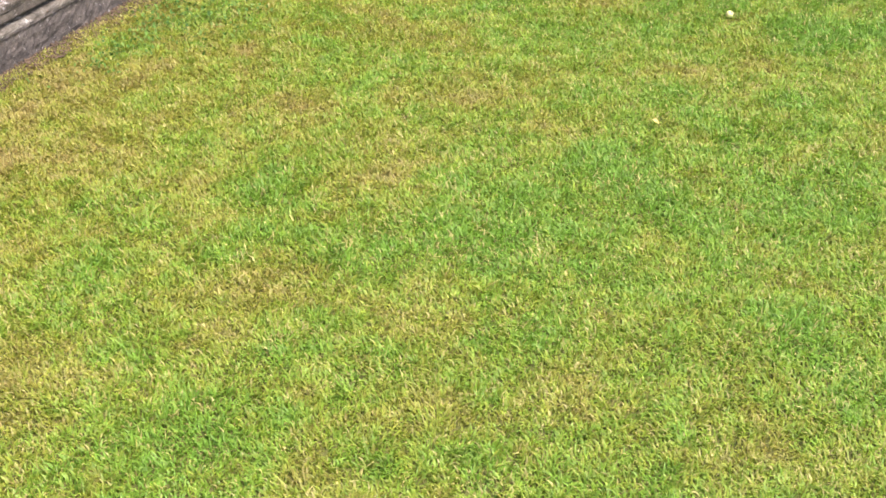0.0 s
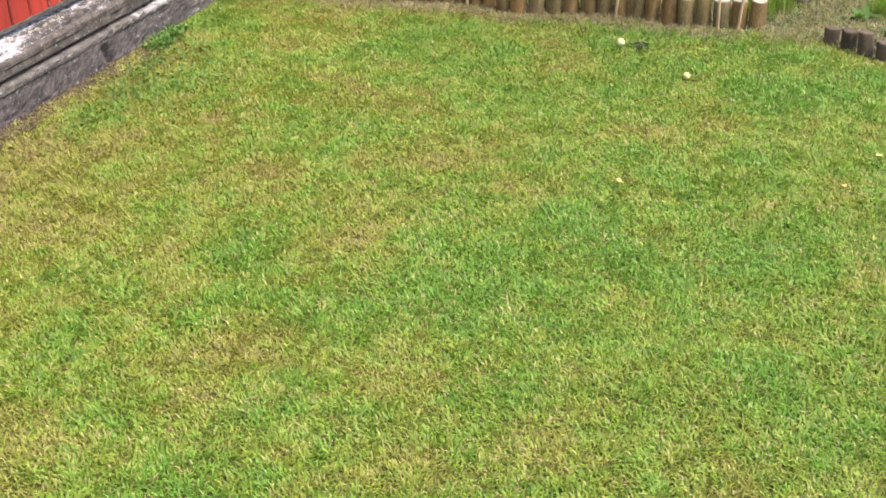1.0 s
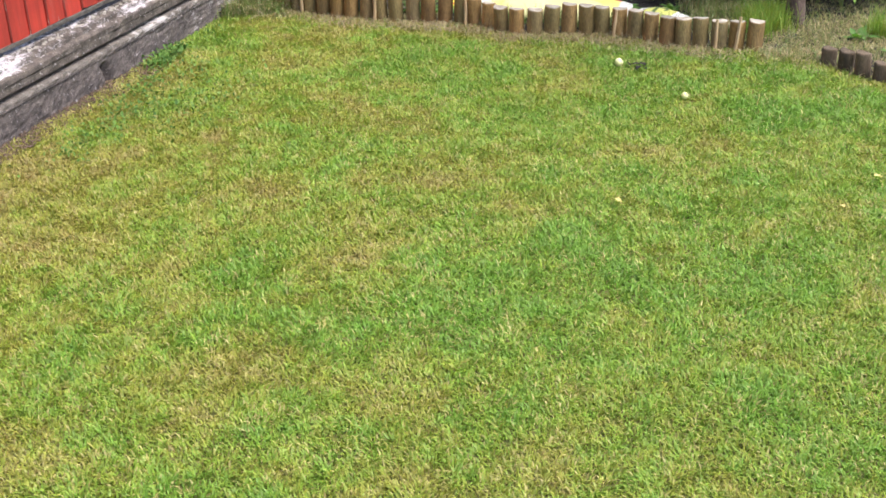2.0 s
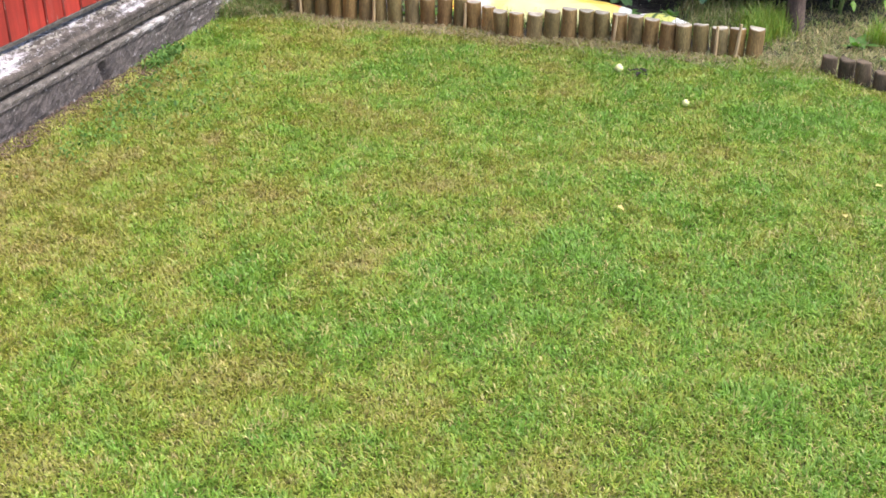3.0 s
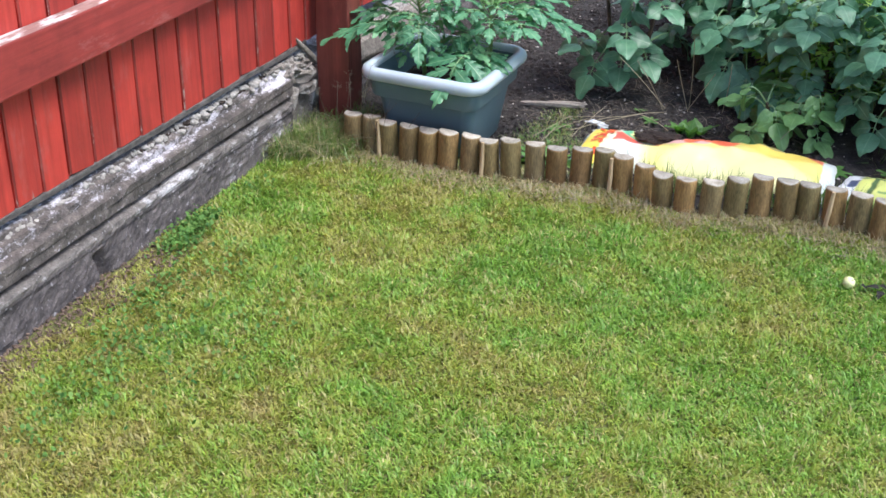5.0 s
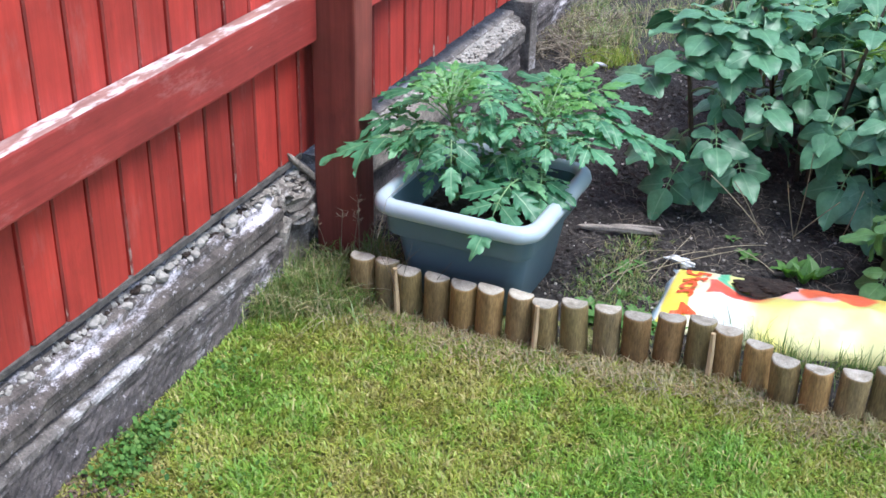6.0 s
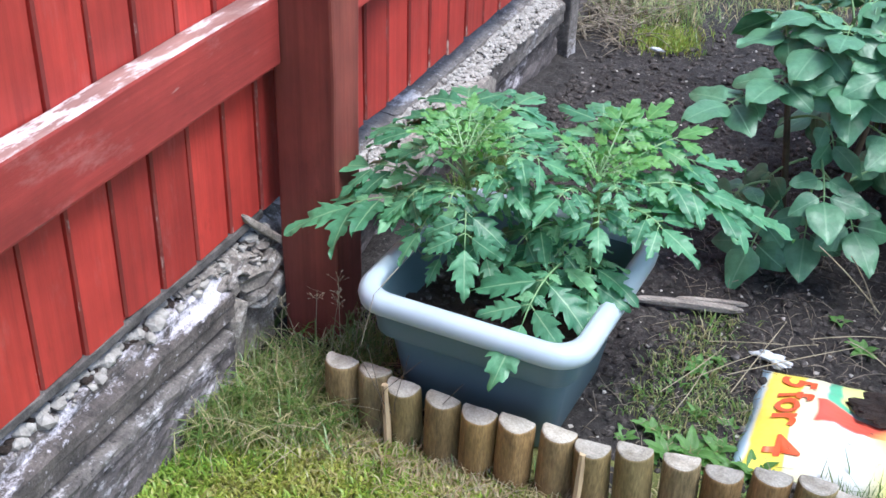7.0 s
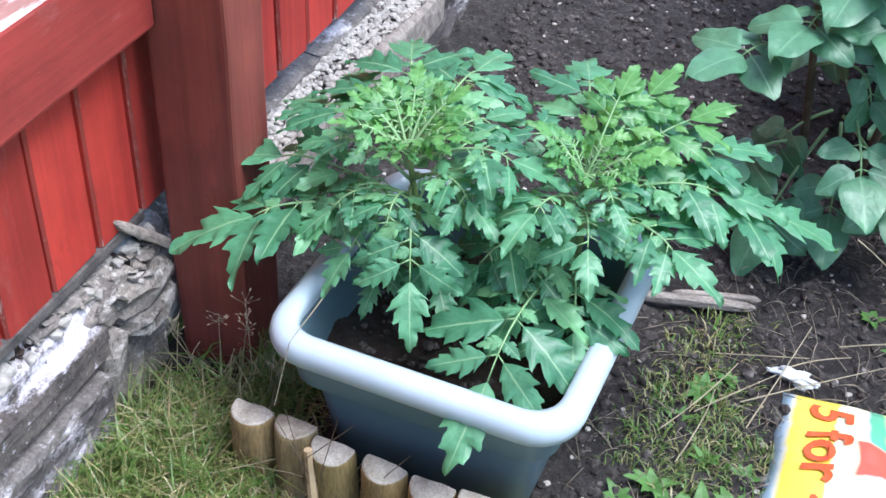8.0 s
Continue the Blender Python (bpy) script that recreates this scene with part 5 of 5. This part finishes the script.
lettering("5 for 4", 0.088, pose(-0.34, 0.0, 0, 0, 0, -90), M_INK, big_bag, top_z, "large red printed lettering")
def spilled(x, y, rx, ry, z):
    """A low crumbly heap of compost lying in the torn opening."""
    bm = bmesh.new()
    bmesh.ops.create_icosphere(bm, subdivisions=4, radius=1.0)
    for w in bm.verts:
        c = w.co.copy()
        lump = 1 + 0.5 * noise.noise(c * 1.7) + 0.22 * noise.noise(c * 5) + 0.12 * noise.noise(c * 13)
        w.co = Vector((c.x * rx * lump, c.y * ry * lump, max(c.z, -0.3) * 0.016 * lump))
    ob = part("spilled_compost", bm, M_COMPOST)
    ob.matrix_basis = pose(x, y, z, 0, 0, 8)
    tagged(ob, "dark compost showing in the torn bag", "compost")


spilled(1.175, 0.4, 0.075, 0.04, 0.044)


# ---- small things ----
def ball_fruit(x, y, r):
    bm = bmesh.new()
    bmesh.ops.create_uvsphere(bm, u_segments=20, v_segments=14, radius=r)
    for w in bm.verts:
        d = math.hypot(w.co.x, w.co.y) / r
        w.co.z -= (0.35 * r) * math.exp(-(d / 0.3) ** 2) * (1 if w.co.z > 0 else -1)
        w.co *= 1 + 0.05 * noise.noise(w.co * 30)
    ob = part("apple", bm, M_APPLE, None, "", True)
    ob.matrix_basis = pose(x, y, r + 0.006, 35, 20, 40)
    tagged(ob, "small pale green windfall apple on the lawn", "apple", "windfall apples")
    v, f = tube([(0, 0, r * 0.6), (0.002, 0, r * 1.05), (0.006, 0, r * 1.3)], [0.0012, 0.001, 0.0012], 5)
    link_mesh("stalk", v, f, M_BARK, ob)


ball_fruit(1.876, -0.285, 0.0165)
ball_fruit(2.194, -0.547, 0.013)


def curled_leaf(x, y, size, material, label, seed, z=0.018, name="fallen_leaf"):
    rnd = random.Random(seed)
    fo = Foliage()
    a = rnd.uniform(0, 6.28)
    fo.leaflet(Vector((0, 0, 0)), Vector((math.cos(a), math.sin(a), 0.15)), Vector((0, 0, 1)), size, size * 0.55, 0.0, 0.35, 0.5, seed)
    ob = fo.put(name, material, None)
    ob.location = (x, y, z)
    return tagged(ob, label, "leaf", "fallen leaves")


for k, (x, y, s) in enumerate(((1.955, -0.28, 0.04), (1.972, -0.302, 0.032), (1.95, -0.265, 0.034), (1.975, -0.275, 0.03), (1.905, -0.28, 0.022), (1.995, -0.32, 0.024), (1.96, -0.295, 0.034))):
    curled_leaf(x, y, s, M_DARKLEAF, "curled black dead leaf on the lawn", 50 + k * 3, 0.02)
for k, (x, y) in enumerate(((2.191, -1.471), (2.841, -1.305), (2.9, -1.05))):
    curled_leaf(x, y, 0.028, M_YELLOW, "small yellow fallen leaf on the lawn", 70 + k, 0.024)


def stick(name, label, pts, radius, material, category="twig"):
    v, f = tube(pts, [radius * (1 - 0.4 * k / (len(pts) - 1)) for k in range(len(pts))], 6)
    return tagged(link_mesh(name, v, f, material, None, smooth=False), label, category)


def lath(x0, y0, x1, y1, w, t, z, name, label):
    bm = rock(math.hypot(x1 - x0, y1 - y0) / 2, w / 2, t / 2, x0 * 9, 0.1, 3)
    ob = part(name, bm, M_GREYWOOD)
    ob.matrix_basis = pose((x0 + x1) / 2, (y0 + y1) / 2, z, 0, 0, math.degrees(math.atan2(y1 - y0, x1 - x0)))
    return tagged(ob, label, "wood")


lath(0.615, 0.572, 0.835, 0.633, 0.02, 0.016, 0.014, "wood_scrap", "weathered grey split wood scrap on the soil")
lath(0.7, 0.612, 0.84, 0.655, 0.012, 0.011, 0.016, "wood_scrap", "thin weathered splinter of grey wood on the soil")
slat = part("wood_scrap", rock(0.011, 0.008, 0.095, 3.0, 0.12, 3), M_GREYWOOD)
slat.matrix_basis = Matrix.Translation((0.014, 0.138, 0.238)) @ (Vector((0.026, 0.12, -0.125))).to_track_quat("Z", "Y").to_matrix().to_4x4()
tagged(slat, "short weathered stick leaning on the wall end", "wood")
rnd = random.Random(4)
for k, (x0, y0, x1, y1, lift) in enumerate(((0.86, 0.41, 1.08, 0.55, 0.05), (0.8, 0.36, 0.9, 0.46, 0.03), (0.9, 0.5, 1.0, 0.56, 0.02), (0.98, 0.6, 1.12, 0.63, 0.03), (0.76, 0.3, 0.84, 0.46, 0.03),
                                            (0.88, 0.36, 0.93, 0.58, 0.04), (0.8, 0.5, 0.94, 0.53, 0.02), (1.16, 0.55, 1.05, 0.6, 0.02), (0.8, 0.25, 0.82, 0.4, 0.02), (1.5, 0.52, 1.58, 0.6, 0.1))):
    a, b = Vector((x0, y0, 0.012)), Vector((x1, y1, 0.012 + lift))
    mid = (a + b) / 2 + Vector((rnd.uniform(-0.02, 0.02), rnd.uniform(-0.02, 0.02), 0.01))
    tagged(stick("dry_stalk", "thin dry straw-coloured stalk lying on the soil", curve3(a, mid, b, 6), 0.0012, M_STRAW), group="dry stalks on the soil")
for x0, y0, x1, y1, z1 in ((1.09, 0.773, 0.958, 0.6, 0.227), (1.082, 0.765, 1.02, 0.6, 0.222), (1.169, 0.8, 1.204, 0.6, 0.335), (1.286, 0.8, 1.338, 0.6, 0.262), (1.165, 0.79, 1.287, 0.6, 0.22), (1.17, 0.78, 1.15, 0.62, 0.24), (1.484, 0.763, 1.572, 0.6, 0.19)):
    a, b = Vector((x0, y0, 0.0)), Vector((x1, y1, z1))
    mid = (a + b) / 2 + Vector((rnd.uniform(-0.01, 0.01), 0.01, 0.01))
    tagged(stick("dry_stalk", "pale dry forked stalk standing in the soil behind the bag", curve3(a, mid, b, 6), 0.0016, M_STRAW), group="dry stalks on the soil")
scrap = part("plastic_scrap", rock(0.032, 0.013, 0.009, 2.2, 1.1, 3, 0.2), M_WHITE)
scrap.matrix_basis = pose(0.93, 0.5, 0.012, 0, 10, 8)
tagged(scrap, "crumpled scrap of white plastic on the soil", "plastic")


def weed(x, y, size, count, seed, material=M_HERB, z=0.0, up=0.7):
    rnd = random.Random(seed)
    plant = thing("weed", "small leafy green weed growing in the soil", "plant", "weeds")
    for k in range(count):
        a = k * 2.4 + seed
        fo = Foliage()
        fo.leaflet(Vector((x, y, z)), Vector((math.cos(a), math.sin(a), up * rnd.uniform(0.5, 1.6))), Vector((0, 0, 1)), size * rnd.uniform(0.6, 1.1), size * 0.4, 0.0, rnd.uniform(0.1, 0.5), 0.2, seed + k)
        fo.put("leaf", material, plant)


for k, (x, y, s, c) in enumerate(((0.86, 0.17, 0.06, 9), (0.9, 0.2, 0.05, 8), (0.82, 0.15, 0.055, 8), (0.93, 0.15, 0.05, 8), (0.78, 0.2, 0.045, 7), (1.2, 0.56, 0.09, 6), (1.24, 0.54, 0.07, 5), (1.72, 0.46, 0.07, 6), (1.9, 0.5, 0.06, 7),
                                  (0.8, 0.42, 0.04, 7), (1.08, 0.62, 0.05, 6), (1.2, 0.16, 0.035, 7), (2.7, 0.35, 0.09, 7), (2.85, 0.2, 0.07, 7), (0.84, 0.28, 0.03, 7), (0.78, 0.34, 0.028, 6), (0.9, 0.27, 0.032, 7), (0.74, 0.16, 0.035, 6), (0.97, 0.17, 0.05, 8), (1.0, 0.14, 0.045, 7), (0.83, 0.46, 0.026, 6), (1.02, 0.7, 0.035, 7), (0.87, 0.12, 0.04, 7), (1.26, 0.58, 0.09, 5), (0.8, 0.12, 0.04, 6))):
    weed(x, y, s, c, 100 + k, up=1.7 if 1.15 < x < 1.3 and y > 0.5 else 0.7)


def clover():
    """Low round-leaved weeds along the wall foot."""
    co, tris, hue = [], [], []
    n = 0
    for px, py, r, c in ((0.12, -0.7, 0.05, 120), (0.14, -0.82, 0.06, 150), (0.24, -1.1, 0.08, 60), (0.33, -1.35, 0.12, 100), (0.13, -0.42, 0.05, 20), (0.3, -0.9, 0.12, 50), (0.5, -1.2, 0.2, 130), (0.36, -1.65, 0.12, 60)):
        for k in range(c * 3):
            x, y = rng.normal(px, r * 0.5), rng.normal(py, r * 0.9)
            x = max(x, float(wall_x(y)) + (0.02 if y > -0.95 else 0.1 + rng.uniform(0, 0.06)))
            s, z = rng.uniform(0.0025, 0.006), rng.uniform(0.006, 0.036)
            tilt = rng.normal(0, 0.6, 2)
            ang = np.linspace(0, 2 * math.pi, 7)[:-1] + rng.uniform(0, 1)
            ring_pts = np.stack([x + s * np.cos(ang), y + s * np.sin(ang), z + s * (tilt[0] * np.cos(ang) + tilt[1] * np.sin(ang))], -1)
            co.append(np.concatenate([[[x, y, z - 0.001]], ring_pts]))
            tris.append(np.array([[n, n + 1 + i, n + 1 + (i + 1) % 6] for i in range(6)]))
            hue += [float(np.clip(rng.normal(0.4, 0.25), 0, 1))] * 7
            n += 7
    ob = fast_mesh("clover", np.concatenate(co), np.concatenate(tris), M_CLOVER, {"hue": np.array(hue)})
    return tagged(ob, "low clover and round-leaved weeds at the wall foot", "clover", kind="stuff")


clover()
pebbles("soil_clods", "crumbs and clods of dry soil on the bed", 19000, (0.1, 1.7), (0.1, 2.1), lambda x, y: float(soil_z(x, y)) - 0.002, (0.0012, 0.011), M_CLOD)
pebbles("soil_stones", "small pale stones and crumbs in the soil", 1500, (0.1, 2.0), (0.12, 2.2), lambda x, y: float(soil_z(x, y)), (0.0008, 0.006), M_PEBBLE)
pebbles("bare_crumbs", "brown crumbs and dead leaves at the wall foot", 5500, (0.05, 0.19), (-2.4, -0.86), lambda x, y: 0.001 + 0.004 * rng.random(), (0.001, 0.0052), M_LITTER)


# ---- tree trunk ----
tree = thing("tree", "slender young tree with rough reddish-brown bark in the bed", "tree")
v, f = tube([(2.43, 0.47, -0.05), (2.43, 0.47, 0.02), (2.428, 0.475, 0.15), (2.42, 0.48, 0.5), (2.425, 0.49, 1.0), (2.41, 0.5, 1.6)], [0.05, 0.042, 0.036, 0.034, 0.03, 0.024], 12)
link_mesh("trunk", v, f, M_BARK, tree)


def crown():
    rr = random.Random(11)
    for k in range(9):
        a = k * 2.4
        z0 = 1.2 + 0.045 * k
        root = Vector((2.415, 0.5, z0))
        tip = root + Vector((math.cos(a) * 0.5, math.sin(a) * 0.5, 0.45))
        v, f = tube(curve3(root, (root + tip) / 2 + Vector((0, 0, -0.04)), tip, 6), [0.011, 0.01, 0.008, 0.006, 0.005, 0.003], 6)
        link_mesh("limb", v, f, M_BARK, tree)
    fo = Foliage()
    for k in range(700):
        a, r, z = rr.uniform(0, 6.28), 0.65 * math.sqrt(rr.random()), rr.uniform(1.35, 2.1)
        p = Vector((2.415 + math.cos(a) * r, 0.5 + math.sin(a) * r, z + 0.2 * noise.noise(Vector((a, r * 3, 0)))))
        fo.leaflet(p, Vector((rr.uniform(-1, 1), rr.uniform(-1, 1), rr.uniform(-0.6, 0.3))), Vector((0, 0, 1)), 0.06, 0.035, 0.0, 0.2, 0.2, rr.random() * 9)
    fo.put("crown", M_WEED, tree)


crown()


tall_grass("dry_grass", "dry tangled grass and weeds at the far end of the bed", [(0.0, 2.3, 0.3), (0.5, 2.5, 0.3), (-0.4, 2.5, 0.4), (0.9, 2.6, 0.3), (0.2, 2.1, 0.15)], 5200, (0.04, 0.13), 0.55, 1.05)
tall_grass("wall_weeds", "yellow-green weedy tuft growing against the wall", [(0.13, 0.86, 0.06), (0.14, 0.94, 0.06), (0.12, 1.0, 0.05)], 900, (0.02, 0.055), 0.2, 0.8)
tall_grass("moss_tuft", "bright yellow-green mossy tuft on the soil", [(0.24, 1.92, 0.09), (0.29, 1.97, 0.09), (0.32, 1.9, 0.06)], 1300, (0.015, 0.05), 0.45, 0.7, M_GRASS)


def litter(name, label, count, xr, yr, zf, lengths, radius):
    """Many thin bent dead stalks, in one mesh."""
    fo = Foliage()
    rr = random.Random(31)
    for k in range(count):
        p = Vector((rr.uniform(*xr), rr.uniform(*yr), 0))
        p.z = zf(p.x, p.y)
        a, ln = rr.uniform(0, 6.28), rr.uniform(*lengths)
        d = Vector((math.cos(a), math.sin(a), rr.uniform(0.0, 0.45))) * ln
        fo.stalk(curve3(p, p + d * 0.5 + Vector((rr.uniform(-0.2, 0.2) * ln, rr.uniform(-0.2, 0.2) * ln, 0.2 * ln)), p + d * Vector((1, 1, 0.5)).length / 1.5, 5), radius, radius * 0.5)
    return tagged(fo.put(name, M_ROOT if "soil" in name else M_STRAW, None), label, "straw", kind="stuff")


litter("soil_twigs", "tangle of dead brown weed stalks at the end of the wall", 420, (-0.05, 0.2), (1.82, 2.4), lambda x, y: float(soil_z(x, y)), (0.06, 0.2), 0.0018)
scrap = part("plastic_scrap", rock(0.02, 0.006, 0.005, 6.1, 0.6, 2, 0.3), M_WHITE)
scrap.matrix_basis = pose(0.275, 1.83, 0.015, 0, 6, 14)
tagged(scrap, "white plastic strip lying on the far soil", "plastic")
litter("soil_litter", "thin dead stalks and roots scattered over the soil", 900, (0.66, 1.6), (0.1, 1.0), lambda x, y: float(soil_z(x, y)) + 0.003, (0.008, 0.065), 0.0008)
litter("straw_blades", "long dead grass stalks arching in the corner by the wall", 170, (0.06, 0.26), (-0.16, 0.14), lambda x, y: 0.0, (0.06, 0.18), 0.0008)
litter("edging_straw", "dead grass stalks along the log edging", 260, (0.3, 2.3), (-0.13, -0.02), lambda x, y: 0.004, (0.02, 0.07), 0.0008)


# one straw over the rim; the dark ones imitate stem shadows on the planter
for k, pts in enumerate((((0.3, 0.24, 0.2), (0.335, 0.12, 0.31), (0.325, -0.02, 0.292), (0.315, -0.05, 0.2)), ((0.37, -0.03, 0.0), (0.38, -0.05, 0.1), (0.4, -0.035, 0.2)), ((0.33, -0.02, 0.0), (0.36, -0.05, 0.12), (0.42, -0.03, 0.19)),
                         ((0.42, -0.02, 0.0), (0.44, -0.045, 0.08), (0.5, -0.03, 0.17)), ((0.4, -0.02, 0.0), (0.36, -0.05, 0.09), (0.3, -0.04, 0.18)), ((0.36, -0.03, 0.0), (0.36, -0.06, 0.1), (0.33, -0.05, 0.2)))):
    tagged(stick("grass_stalk", "thin stalk at the planter, the dark ones standing in for stem shadows", pts, 0.0009, M_DARKSTEM if k else M_STRAW, "grass"), group="grass stalks by the planter")


def seed_head(x, y, z, lean, seed):
    rr = random.Random(seed)
    plant = thing("grass_seedhead", "dry grass stalk with a loose seed head by the post", "grass", "seed heads by the post")
    root, top = Vector((x, y, 0)), Vector((x + lean, y - 0.02, z))
    fo = Foliage()
    pts = curve3(root, root.lerp(top, 0.6) + Vector((0, 0, 0.04)), top, 7)
    fo.stalk(pts, 0.0009, 0.0005)
    fo.put("stalk", M_STRAW, plant)
    fo = Foliage()
    for k in range(14):
        p = pts[-1].lerp(pts[-3], rr.random())
        q = p + Vector((rr.uniform(-0.016, 0.016), rr.uniform(-0.016, 0.016), rr.uniform(-0.002, 0.016)))
        fo.stalk([p, (p + q) / 2, q], 0.0003, 0.0003)
        fo.leaflet(q, (q - p) + Vector((0, 0, 0.002)), Vector((0, 0, 1)), 0.006, 0.0024, 0.0, 0.1, 0.3, rr.random())
    fo.put("panicle", M_STRAW, plant)


for k, (x, y, z, lean) in enumerate(((0.12, 0.12, 0.17, 0.02), (0.15, 0.13, 0.15, 0.03), (0.17, 0.13, 0.2, 0.01), (0.2, 0.12, 0.16, 0.04), (0.1, 0.1, 0.13, -0.03), (0.23, 0.06, 0.18, 0.05))):
    seed_head(x, y, z, lean, 300 + k)
